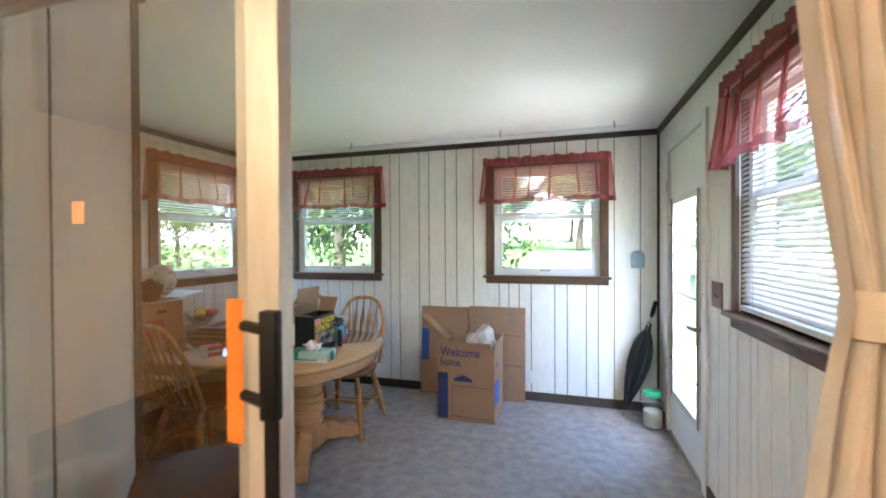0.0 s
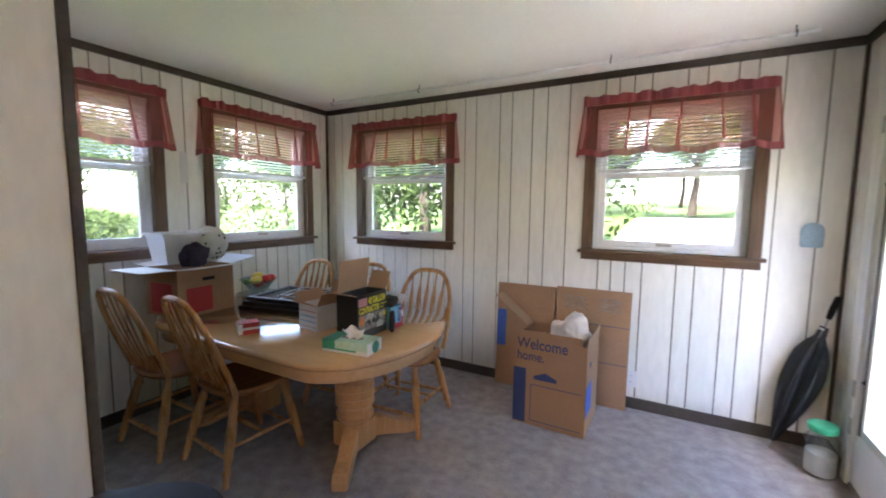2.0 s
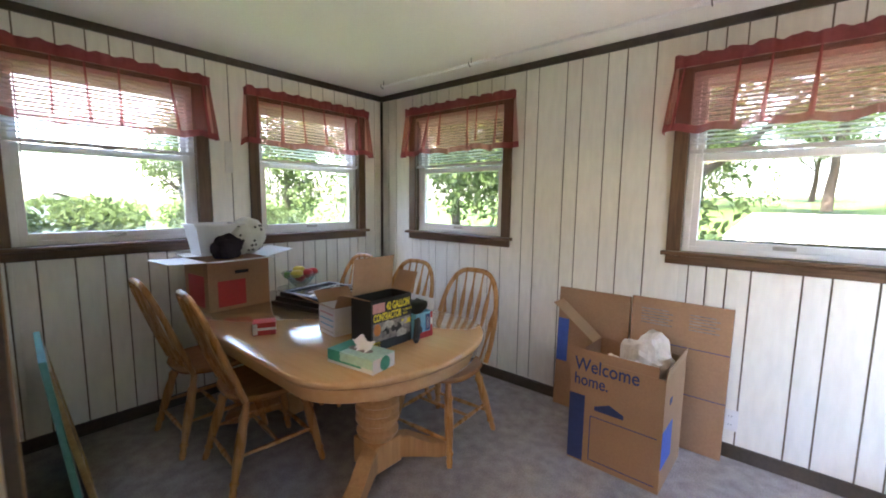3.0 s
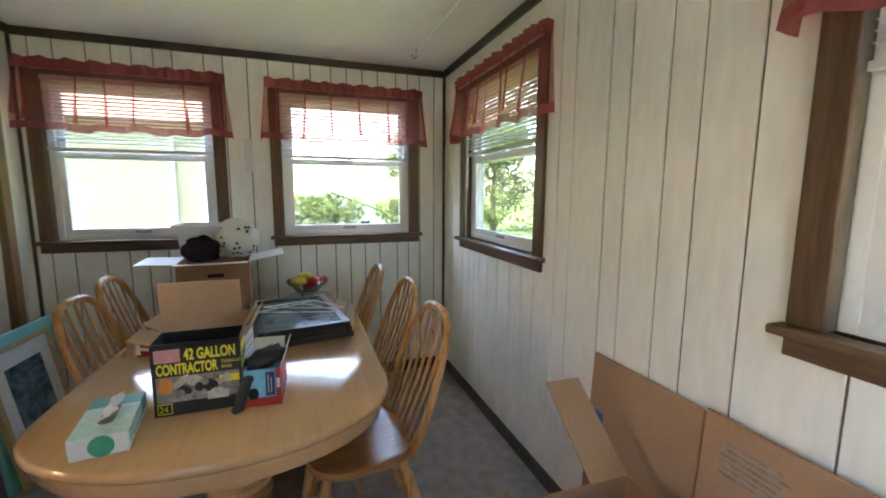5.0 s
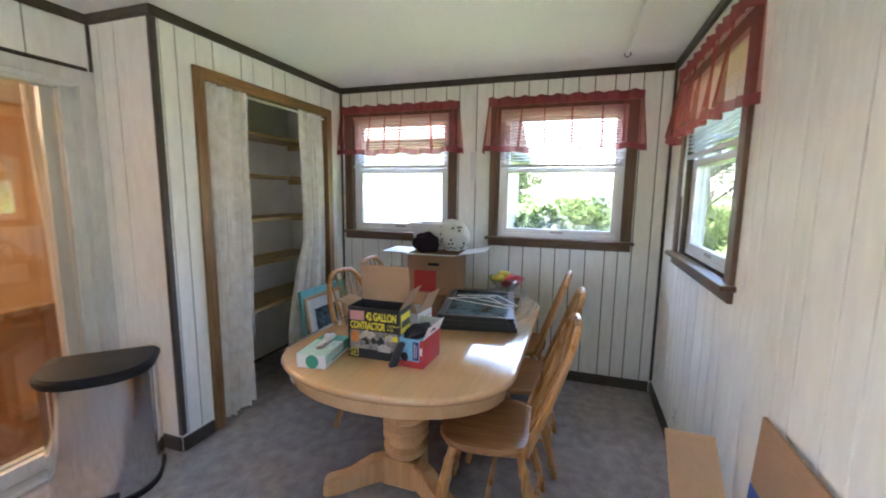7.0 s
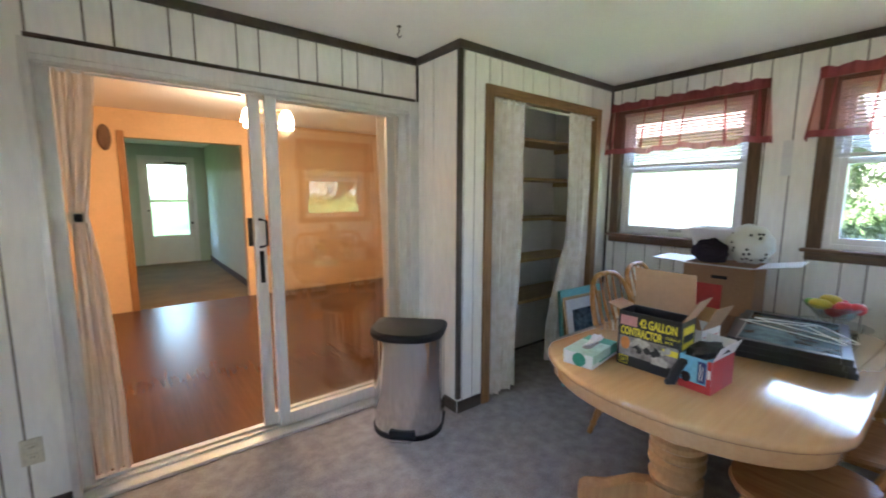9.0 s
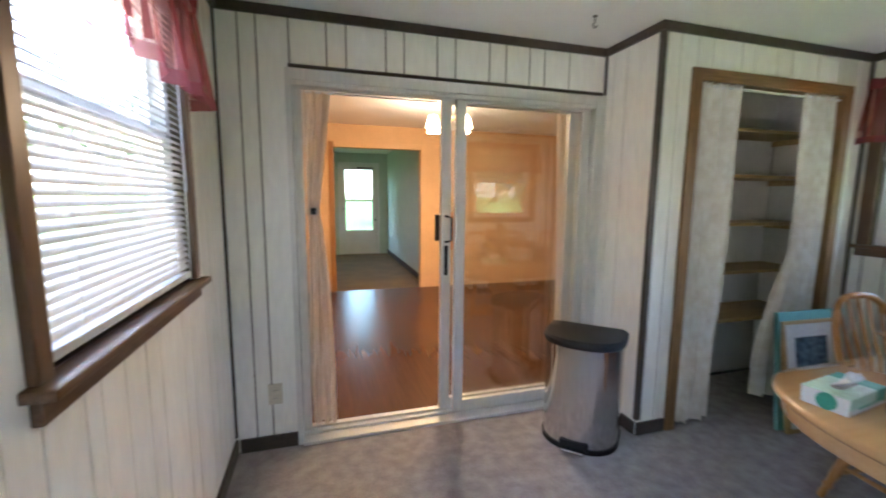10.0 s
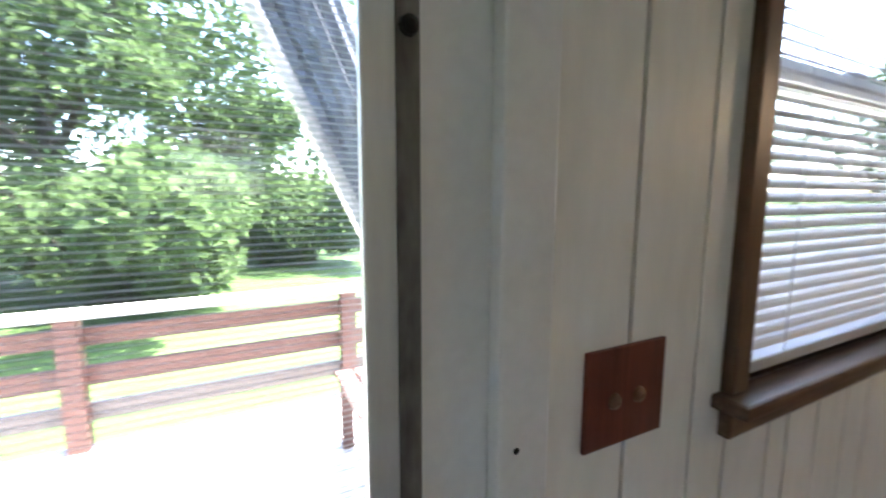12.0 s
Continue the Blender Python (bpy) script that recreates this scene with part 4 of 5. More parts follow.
# ---------------------------------------------------------------- furniture
M.update(
    oak=wood("table_oak", (0.56, 0.32, 0.14), (0.62, 0.375, 0.175), 0.16, 0, 5),
    oakleg=wood("turned_oak", (0.52, 0.275, 0.11), (0.64, 0.37, 0.165), 0.35, 2, 6),
    chairoak=wood("chair_oak", (0.42, 0.20, 0.065), (0.56, 0.30, 0.11), 0.28, 2, 7),
    seatoak=wood("seat_oak", (0.28, 0.12, 0.04), (0.40, 0.19, 0.07), 0.22, 1, 6),
    steel=mat("brushed_steel", (0.72, 0.72, 0.735), 0.14, 1.0, 0.05, 2, 120, (1, 1, 0.03), 0.02),
    card=mat("cardboard", (0.36, 0.21, 0.115), 0.85, 0, 0.08, 5, 90, (1, 1, 1), 0.06),
    cardin=mat("cardboard_inside", (0.40, 0.25, 0.14), 0.9, 0, 0.06),
    cardwhite=mat("white_card", (0.70, 0.70, 0.68), 0.6, 0, 0.04),
    navy=mat("navy_print", (0.03, 0.05, 0.16), 0.7),
    cobalt=mat("blue_print", (0.05, 0.12, 0.45), 0.7),
    paper=mat("crumpled_paper", (0.66, 0.60, 0.54), 0.8, 0, 0.08, 6, 40, (1, 1, 1), 0.3),
    yellow=mat("yellow_print", (0.75, 0.62, 0.03), 0.5, bump=0),
    blackcard=mat("black_card", (0.018, 0.018, 0.018), 0.4, bump=0),
    greyprint=mat("grey_print", (0.22, 0.20, 0.18), 0.5, 0, 0.5, 18, 60, bump=0),
    palegrey=mat("pale_print", (0.42, 0.39, 0.33), 0.5, 0, 0.3, 18, 60, bump=0),
    orange=mat("orange_print", (0.60, 0.20, 0.04), 0.5, bump=0),
    pink=mat("pink_print", (0.55, 0.25, 0.24), 0.5, bump=0),
    red=mat("red_print", (0.42, 0.028, 0.025), 0.5, 0, 0.1),
    sky=mat("light_blue_print", (0.15, 0.42, 0.58), 0.5, 0, 0.15),
    tissuegreen=mat("green_print", (0.035, 0.30, 0.19), 0.5, 0, 0.15),
    tissuepale=mat("pale_green_print", (0.42, 0.62, 0.52), 0.5, 0, 0.15),
    tissue=mat("white_tissue", (0.80, 0.80, 0.80), 0.9, 0, 0.03),
    frame_black=mat("black_frame", (0.02, 0.017, 0.015), 0.3),
    picture=mat("dark_picture", (0.10, 0.15, 0.17), 0.15, 0, 0.7, 7, 30, bump=0),
    teal=mat("teal_frame", (0.16, 0.45, 0.44), 0.5),
    matboard=mat("white_mat", (0.72, 0.72, 0.68), 0.7),
    clear=glass_mat("clear_glass", (0.86, 0.89, 0.88), 0.16),
    redfruit=mat("red_fruit", (0.55, 0.03, 0.03), 0.35), yellowfruit=mat("yellow_fruit", (0.65, 0.50, 0.05), 0.4),
    greenfruit=mat("green_fruit", (0.12, 0.28, 0.04), 0.4), darkfruit=mat("purple_fruit", (0.05, 0.02, 0.05), 0.35),
    nylon=mat("dark_nylon", (0.018, 0.022, 0.024), 0.55, 0, 0.2, 10, 200),
    greenlid=mat("green_lid", (0.05, 0.40, 0.20), 0.4),
    plush=mat("white_plush", (0.68, 0.70, 0.66), 0.95, 0, 0.06, 12, 150, (1, 1, 1), 0.5),
    plushdot=mat("dark_spots", (0.08, 0.09, 0.09), 0.95),
    purple=mat("dark_purple_cloth", (0.022, 0.014, 0.035), 0.95, 0, 0.2, 20, 200, (1, 1, 1), 0.6),
    bin=mat("white_plastic", (0.72, 0.73, 0.76), 0.4, 0, 0.03),
    almond=mat("almond_plastic", (0.58, 0.53, 0.40), 0.4),
    stickerorange=mat("orange_sticker", (0.80, 0.25, 0.03), 0.5), stickerpeach=mat("peach_sticker", (0.75, 0.42, 0.25), 0.6),
)

_var = M["oak"].node_tree.nodes["Principled BSDF"]
_var.inputs["Coat Weight"].default_value, _var.inputs["Coat Roughness"].default_value, _var.inputs["Coat IOR"].default_value = 1.0, 0.09, 1.7


def text(words, size, m, material, parent, name="lettering", width=0.0, bold=0.0):
    """Lettering of Blender's own font as a mesh."""
    cu = bpy.data.curves.new(name, "FONT")
    cu.body, cu.size, cu.extrude, cu.offset = words, size, 0.0004, bold
    ob = new(name, cu)
    me = bpy.data.meshes.new_from_object(ob.evaluated_get(bpy.context.evaluated_depsgraph_get()))
    bpy.data.objects.remove(ob)
    if width:
        k = width / max(v.co.x for v in me.vertices)
        me.transform(Matrix.Diagonal((k, 1, 1, 1)))
    me.materials.append(material)
    t = new(name, me)
    t.parent, t.matrix_basis = parent, m
    return t


# ---- table
def oval(a, b, e, n=20):
    """The outline of a top: half length a, half width b, ends curved over the length e."""
    pts = []
    for s in (1, -1):
        for i in range(n + 1):
            t = -math.pi / 2 + math.pi * i / n
            pts.append((s * (a - e + e * math.cos(t)), s * b * math.sin(t)))
    return pts


def rings(bm, levels):
    """Closed outlines stacked on one another: (outline, height)."""
    vs = [[bm.verts.new((x, y, z)) for x, y in o] for o, z in levels]
    k = len(vs[0])
    for a, b in zip(vs, vs[1:]):
        for i in range(k):
            bm.faces.new((a[i], a[(i + 1) % k], b[(i + 1) % k], b[i]))
    bm.faces.new(vs[0][::-1])
    bm.faces.new(vs[-1])
    return bm


TZ = 0.690
table = thing("dining_table", pose(1.045, 1.665, 0), "honey oak oval dining table on two turned pedestals", "table")
A, Bh, En = 0.875, 0.53, 0.36
lv = [(0.028, TZ - 0.038), (0.012, TZ - 0.036), (0.002, TZ - 0.026), (0.0, TZ - 0.016), (0.004, TZ - 0.006), (0.012, TZ)]
part("tabletop", rings(bmesh.new(), [(oval(A - i, Bh - i, En - i), z) for i, z in lv]), M["oak"], table, smooth=True)
part("apron", rings(bmesh.new(), [(oval(A - 0.035, Bh - 0.035, En - 0.035), TZ - 0.098), (oval(A - 0.03, Bh - 0.03, En - 0.03), TZ - 0.09), (oval(A - 0.03, Bh - 0.03, En - 0.03), TZ - 0.0385)]), M["oak"], table, smooth=True)
col = [(0.085, 0.17), (0.10, 0.19), (0.105, 0.21), (0.085, 0.23), (0.085, 0.25), (0.108, 0.265), (0.108, 0.285), (0.092, 0.30), (0.108, 0.312), (0.108, 0.332), (0.092, 0.345), (0.108, 0.357), (0.108, 0.377), (0.094, 0.39), (0.10, 0.41), (0.108, 0.47), (0.104, 0.54), (0.098, 0.585), (0.115, 0.595), (0.115, TZ - 0.099)]
for px in (0.40, -0.40):
    part("pedestal", lathe(bmesh.new(), col, 28, (px, 0, 0)), M["oakleg"], table, smooth=True)
    part("pedestal_block", boxed(px - 0.085, px + 0.085, -0.085, 0.085, 0.03, 0.169, 0.008), M["oakleg"], table)
    sx = 1 if px > 0 else -1
    for sy in (1, -1):
        bm = bmesh.new()
        prof = [(0.06, 0.16), (0.16, 0.15), (0.27, 0.085), (0.36, 0.075), (0.385, 0.05), (0.385, 0.0), (0.31, 0.0), (0.25, 0.02), (0.16, 0.045), (0.06, 0.05)]
        a = math.atan2(sy * 0.30, sx * 0.17)
        prism(bm, prof, -0.038, 0.038, Matrix.Translation((px, 0, 0)) @ Matrix.Rotation(a, 4, "Z") @ Matrix.Rotation(math.pi / 2, 4, "X"))
        bmesh.ops.bevel(bm, geom=list(bm.edges), offset=0.005, segments=2, affect="EDGES")
        part("foot", bm, M["oakleg"], table)


# ---- chairs
def chair(m):
    c = thing("dining_chair", m, "honey oak bow-back spindle dining chair by the table", "chair", "chairs round the table")
    so = []
    for i in range(32):
        t = 2 * math.pi * i / 32
        cx, sy = math.cos(t), math.sin(t)
        w = 0.215 + 0.015 * sy
        so.append((w * math.copysign(abs(cx) ** 0.72, cx), 0.205 * math.copysign(abs(sy) ** 0.72, sy)))

    def sc(k):
        return [(x * k, y * k) for x, y in so]
    part("seat", rings(bmesh.new(), [(sc(0.86), 0.405), (sc(0.97), 0.415), (sc(1.0), 0.43), (sc(0.975), 0.443), (sc(0.9), 0.444), (sc(0.55), 0.434)]), M["seatoak"], c, smooth=True)
    turn = [(0, 0.013), (0.06, 0.0165), (0.12, 0.014), (0.16, 0.021), (0.19, 0.015), (0.3, 0.0195), (0.55, 0.0245), (0.75, 0.0195), (0.8, 0.025), (0.84, 0.0175), (1.0, 0.015)]
    legs = {}
    for sx in (-1, 1):
        for sy in (-1, 1):
            foot, head = (sx * 0.205, sy * 0.205 - (0.03 if sy < 0 else 0), 0.0), (sx * 0.135, sy * 0.13, 0.412)
            part("leg", rod(bmesh.new(), foot, head, turn, n=12), M["chairoak"], c, smooth=True)
            legs[sx, sy] = (Vector(foot), Vector(head))

    def on(sx, sy, k):
        return legs[sx, sy][0].lerp(legs[sx, sy][1], k)
    sp = [(0, 0.007), (0.3, 0.010), (0.5, 0.012), (0.7, 0.010), (1, 0.007)]
    for sx in (-1, 1):
        part("stretcher", rod(bmesh.new(), on(sx, -1, 0.42), on(sx, 1, 0.42), sp, n=8), M["chairoak"], c, smooth=True)
    part("stretcher", rod(bmesh.new(), (on(-1, -1, 0.42) + on(-1, 1, 0.42)) / 2, (on(1, -1, 0.42) + on(1, 1, 0.42)) / 2, sp, n=8), M["chairoak"], c, smooth=True)
    part("stretcher", rod(bmesh.new(), on(-1, 1, 0.30), on(1, 1, 0.30), sp, n=8), M["chairoak"], c, smooth=True)
    part("stretcher", rod(bmesh.new(), on(-1, -1, 0.30), on(1, -1, 0.30), sp, n=8), M["chairoak"], c, smooth=True)

    def bow(a):
        # a from 0 at one foot of the bow to 1 at the other
        t = math.pi * a
        x = -0.218 * math.copysign(abs(math.cos(t)) ** 0.62, math.cos(t)) * (0.86 + 0.14 * math.sin(t) ** 0.5)
        h = abs(math.sin(t)) ** 0.9
        return Vector((x, -0.155 - 0.175 * h, 0.43 + 0.485 * h))
    part("bow", tube(bmesh.new(), [bow(i / 28) for i in range(29)], 0.0145, 8), M["chairoak"], c, smooth=True)
    for k in range(7):
        x0, x1 = (k - 3) * 0.048, (k - 3) * 0.060
        best = min((bow(0.2 + 0.6 * i / 60) for i in range(61)), key=lambda p: abs(p.x - x1))
        a, b = Vector((x0, -0.165, 0.437)), best
        bm = bmesh.new()
        prev = []
        for s, w, d in ((0, .007, .007), (0.25, .007, .007), (0.4, .010, .006), (0.58, .017, .005), (0.7, .014, .005), (0.8, .007, .006), (1, .006, .006)):
            p = a.lerp(b, s) + Vector((0, -0.012 * math.sin(math.pi * s), 0))
            ring = [bm.verts.new(p + Vector((w * math.cos(q * math.pi / 3), d * math.sin(q * math.pi / 3), 0))) for q in range(6)]
            for q in range(6 if prev else 0):
                bm.faces.new((prev[q], prev[(q + 1) % 6], ring[(q + 1) % 6], ring[q]))
            prev = ring
        part("spindle", bm, M["chairoak"], c, smooth=True)
    return c


ch = chair(pose(0.965, 1.33, 0, 0, 0, -5))
for x, y, rz in ((0.455, 1.268, 0), (1.505, 2.085, 184), (0.985, 2.105, 183), (0.49, 2.03, 180)):
    copy_thing(ch, pose(x, y, 0, 0, 0, rz))


# ---- cartons
def carton(name, m, w, d, h, label, category, outer, inner, flaps=(), thick=0.004):
    """An open-topped box of board, w by d by h, centred on its base; flaps: (side, length, angle from upright)."""
    c = thing(name, m, label, category)
    for nm, b in (("front_panel", (-w / 2, w / 2, -d / 2, -d / 2 + thick)), ("back_panel", (-w / 2, w / 2, d / 2 - thick, d / 2)),
                  ("side_panel", (-w / 2, -w / 2 + thick, -d / 2 + thick, d / 2 - thick)), ("side_panel", (w / 2 - thick, w / 2, -d / 2 + thick, d / 2 - thick))):
        part(nm, boxed(*b, 0, h), outer, c)
    part("bottom", boxed(-w / 2 + thick, w / 2 - thick, -d / 2 + thick, d / 2 - thick, 0, thick), inner, c)
    for side, length, ang in flaps:
        if side in "fb":
            s = -1 if side == "f" else 1
            t = Matrix.Translation((0, s * (d / 2 - thick / 2), h)) @ Matrix.Rotation(radians(-s * ang), 4, "X")
            bm = boxed(-w / 2 + 0.004, w / 2 - 0.004, -thick / 2, thick / 2, 0.001, length, turn=t)
        else:
            s = -1 if side == "l" else 1
            t = Matrix.Translation((s * (w / 2 - thick / 2), 0, h)) @ Matrix.Rotation(radians(s * ang), 4, "Y")
            bm = boxed(-thick / 2, thick / 2, -d / 2 + 0.004, d / 2 - 0.004, 0.001, length, turn=t)
        part("flap", bm, inner, c)
    return c


def crumple(name, m, rx, ry, rz, material, label, category, seed, n=18, amp=0.35, group=""):
    """A crumpled soft lump on a flat base."""
    bm = bmesh.new()
    bmesh.ops.create_icosphere(bm, subdivisions=4, radius=1.0)
    for v in bm.verts:
        d = v.co.normalized()
        k = 1 + amp * noise.noise(d * 1.7 + Vector((seed, 0, 0))) + amp * 0.5 * abs(noise.noise(d * 4.5 + Vector((0, seed, 0))))
        v.co = Vector((d.x * rx * k, d.y * ry * k, max(-rz * 0.75, d.z * rz * k)))
    ob = part(name, bm, material)
    ob.matrix_basis = m
    return tagged(ob, label, category, group)


# moving box by the north wall, with flattened cartons behind it
mb = carton("moving_box", pose(2.347, 2.582, 0, 0, 0, -1.0), 0.44, 0.40, 0.55, "open brown cardboard moving box printed in blue", "box", M["card"], M["cardin"],
            (("r", 0.05, 8),))
part("flap", boxed(-0.002, 0.002, 0.07, 0.196, 0.001, 0.31, turn=Matrix.Translation((-0.218, 0, 0.55)) @ Matrix.Rotation(radians(-52), 4, "Y")), M["cardin"], mb)
part("torn_edge", boxed(-0.215, 0.19, -0.2, -0.196, 0.551, 0.60), M["card"], mb)
text("Welcome", 0.095, pose(-0.20, -0.2015, 0.49, 90), M["navy"], mb, width=0.31, bold=0.001)
text("home.", 0.085, pose(-0.20, -0.2015, 0.415, 90), M["navy"], mb, width=0.17, bold=0.001)
part("print", boxed(-0.22, -0.14, -0.2022, -0.2004, 0.01, 0.36), M["navy"], mb)
part("print", prism(bmesh.new(), [(-0.09, 0), (0.05, 0), (0.05, 0.02), (-0.02, 0.05), (-0.09, 0.02)], 0, 0.0014, pose(0, -0.2004, 0.30, 90)), M["navy"], mb)
for b in ((-0.11, 0.2, 0.262, 0.266), (-0.11, 0.2, 0.03, 0.034), (-0.11, -0.106, 0.034, 0.262)):
    part("print", boxed(b[0], b[1], -0.2022, -0.2004, b[2], b[3]), M["navy"], mb)
part("print", boxed(0.2204, 0.2222, -0.199, -0.02, 0.12, 0.30), M["cobalt"], mb)
part("print", boxed(0.2204, 0.2222, -0.10, -0.06, 0.40, 0.43), M["navy"], mb)
crumple("packing_paper", pose(2.41, 2.615, 0.50, 8, 12, 20), 0.12, 0.12, 0.17, M["paper"], "crumpled pale packing paper stuffed in the box", "paper", 3.3)
crumple("packing_paper", pose(2.26, 2.56, 0.44, 0, 0, 70), 0.08, 0.08, 0.09, M["paper"], "crumpled pale packing paper stuffed in the box", "paper", 7.1)
fl = thing("flattened_carton", pose(2.5, 2.87, 0, -3.5), "flattened brown carton leaning against the panelling", "box", "flattened cartons")
part("sheet", boxed(-0.245, 0.245, -0.006, 0.006, 0.002, 0.80, 0.003), M["card"], fl)
for z in (0.30, 0.555):
    part("crease", boxed(-0.12, 0.244, -0.0075, -0.0058, z, z + 0.004), M["navy"], fl)
for k in range(6):
    part("print", boxed(-0.19, -0.05 + 0.02 * (k % 2), -0.0072, -0.0058, 0.735 - k * 0.016, 0.741 - k * 0.016), M["greyprint"], fl)
    part("print", boxed(0.05, 0.17 + 0.02 * (k % 2), -0.0072, -0.0058, 0.735 - k * 0.016, 0.741 - k * 0.016), M["greyprint"], fl)
fl = thing("flattened_carton", pose(2.03, 2.885, 0, -3), "flattened brown carton with a blue printed band", "box", "flattened cartons")
part("sheet", boxed(-0.225, 0.215, -0.006, 0.006, 0.002, 0.785, 0.003), M["card"], fl)
part("print", boxed(-0.222, -0.15, -0.0075, -0.0058, 0.30, 0.58), M["cobalt"], fl)

# ---- things on the table
tb = thing("tissue_box", pose(1.678, 1.385, TZ, 0, 0, 8), "green and white tissue box with a tissue pulled out", "tissue box")
part("carton", boxed(-0.12, 0.12, -0.062, 0.062, 0, 0.055, 0.002), M["cardwhite"], tb)
part("print", boxed(-0.1195, 0.06, -0.0628, 0.0628, 0.012, 0.0556), M["tissuegreen"], tb)
part("print", boxed(-0.05, 0.1195, -0.0634, 0.0634, 0.02, 0.0562), M["tissuepale"], tb)
bm = lathe(bmesh.new(), [(0.0, 0), (0.028, 0), (0.028, 0.002)], 18, m=pose(0.1202, 0.005, 0.028, 0, 90))
part("print", bm, M["tissuegreen"], tb)
# uncut opening: a dark grey oval gives the shade inside
part("slot", prism(bmesh.new(), oval(0.06, 0.018, 0.02, 8), 0.0562, 0.0572), M["greyprint"], tb)
part("tissue", sheet(bmesh.new(), 14, 8, lambda u, v: ((u - 0.5) * (0.07 + 0.05 * v) + 0.01 * math.sin(v * 5), 0.012 * math.sin(u * 11 + v * 3) + (v - 0.3) * 0.03, 0.056 + 0.055 * v * (1 - 1.1 * abs(u - 0.55)) + 0.006 * v * math.sin(u * 21))), M["tissue"], tb, smooth=True)

bag = carton("bag_box", pose(1.565, 1.594, TZ, 0, 0, 91) @ Matrix.Diagonal((0.96, 1.0, 1.18, 1.0)), 0.25, 0.13, 0.19, "black and yellow printed box of contractor bags, torn open", "box", M["blackcard"], M["cardin"], (("b", 0.14, -8), ("r", 0.09, 35), ("l", 0.06, 75)), 0.003)
f0 = -0.0655
text("42 GALLON", 0.040, pose(-0.035, f0 - 0.001, 0.146, 90), M["yellow"], bag, width=0.145, bold=0.0012)
part("print", boxed(-0.115, -0.045, f0 - 0.001, f0 + 0.0003, 0.142, 0.176), M["pink"], bag)
text("CONTRACTOR", 0.038, pose(-0.112, f0 - 0.0012, 0.111, 90), M["yellow"], bag, width=0.17, bold=0.0012)
text("CLEAN-UP", 0.012, pose(0.068, f0 - 0.0012, 0.127, 90), M["yellow"], bag)
text("BAGS", 0.012, pose(0.068, f0 - 0.0012, 0.113, 90), M["yellow"], bag)
part("print", boxed(0.06, 0.118, f0 - 0.001, f0 + 0.0003, 0.075, 0.094), M["yellow"], bag)
part("picture", boxed(-0.115, 0.118, f0 - 0.0006, f0 + 0.0003, 0.036, 0.104), M["greyprint"], bag)
rnd = random.Random(12)
for k in range(14):
    ow, oh = rnd.uniform(0.012, 0.03), rnd.uniform(0.006, 0.013)
    part("print", prism(bmesh.new(), oval(ow, oh, ow * 0.8, 6), 0, 0.0003, pose(rnd.uniform(-0.06, 0.085), f0 - 0.0008 - 0.0003 * k, rnd.uniform(0.05, 0.09), 90, 0, 0) @ pose(0, 0, 0, 0, 0, rnd.uniform(-40, 40))), M[("blackcard", "palegrey", "blackcard", "greyprint")[k % 4]], bag)
part("print", prism(bmesh.new(), oval(0.022, 0.013, 0.018, 8), 0, 0.0012, pose(-0.01, f0 - 0.0005, 0.088, 90)), M["palegrey"], bag)
part("print", prism(bmesh.new(), oval(0.02, 0.022, 0.018, 8), 0, 0.0012, pose(-0.09, f0 - 0.0005, 0.08, 90)), M["orange"], bag)
part("print", boxed(0.025, 0.085, f0 - 0.0062, f0 - 0.0056, 0.034, 0.056), M["palegrey"], bag)
part("print", boxed(-0.116, -0.076, f0 - 0.001, f0 + 0.0003, 0.006, 0.034), M["yellow"], bag)
part("print", boxed(-0.1135, -0.0785, f0 - 0.0014, f0 + 0.0003, 0.0085, 0.0315), M["blackcard"], bag)
text("24", 0.024, pose(-0.111, f0 - 0.002, 0.012, 90), M["yellow"], bag)
part("print", boxed(0.1256, 0.1262, -0.05, 0.05, 0.10, 0.17), M["yellow"], bag)
part("print", boxed(0.1259, 0.1266, -0.045, 0.045, 0.12, 0.145), M["blackcard"], bag)
part("picture", boxed(0.1254, 0.1260, -0.055, 0.055, 0.02, 0.09), M["greyprint"], bag)

wb = carton("open_carton", pose(1.28, 1.60, TZ, 0, 0, 84), 0.20, 0.15, 0.135, "white printed carton with torn brown flaps", "box", M["cardwhite"], M["cardin"], (("f", 0.08, 30), ("l", 0.15, 62), ("r", 0.11, 25), ("b", 0.08, 50)), 0.003)
for k, mm in enumerate(("pink", "sky", "sky", "palegrey")):
    for sx in (-1, 1):
        part("print", boxed(sx * 0.1006 - 0.0004, sx * 0.1006 + 0.0004, -0.065, 0.06, 0.10 - k * 0.028, 0.106 - k * 0.028), M[mm], wb)
gb = carton("glove_box", pose(1.563, 1.782, TZ, 0, 0, 87) @ Matrix.Diagonal((0.82, 0.75, 1.42, 1.0)), 0.13, 0.24, 0.085, "light blue and red printed box of disposable gloves", "box", M["sky"], M["cardwhite"], (("r", 0.045, 35), ("b", 0.04, 50)), 0.002)
part("print", boxed(0.046, 0.0645, -0.1208, -0.1196, 0.0, 0.0845), M["red"], gb)
part("print", boxed(0.0646, 0.0656, -0.1195, 0.1195, 0.0, 0.0845), M["red"], gb)
part("print", boxed(-0.066, 0.066, -0.1212, -0.1196, 0.0, 0.020), M["red"], gb)
part("print", boxed(0.010, 0.042, -0.1214, -0.1196, 0.024, 0.078), M["navy"], gb)
part("print", boxed(0.018, 0.021, -0.1219, -0.1196, 0.030, 0.072), M["cardwhite"], gb)
part("print", boxed(0.028, 0.031, -0.1219, -0.1196, 0.030, 0.066), M["cardwhite"], gb)
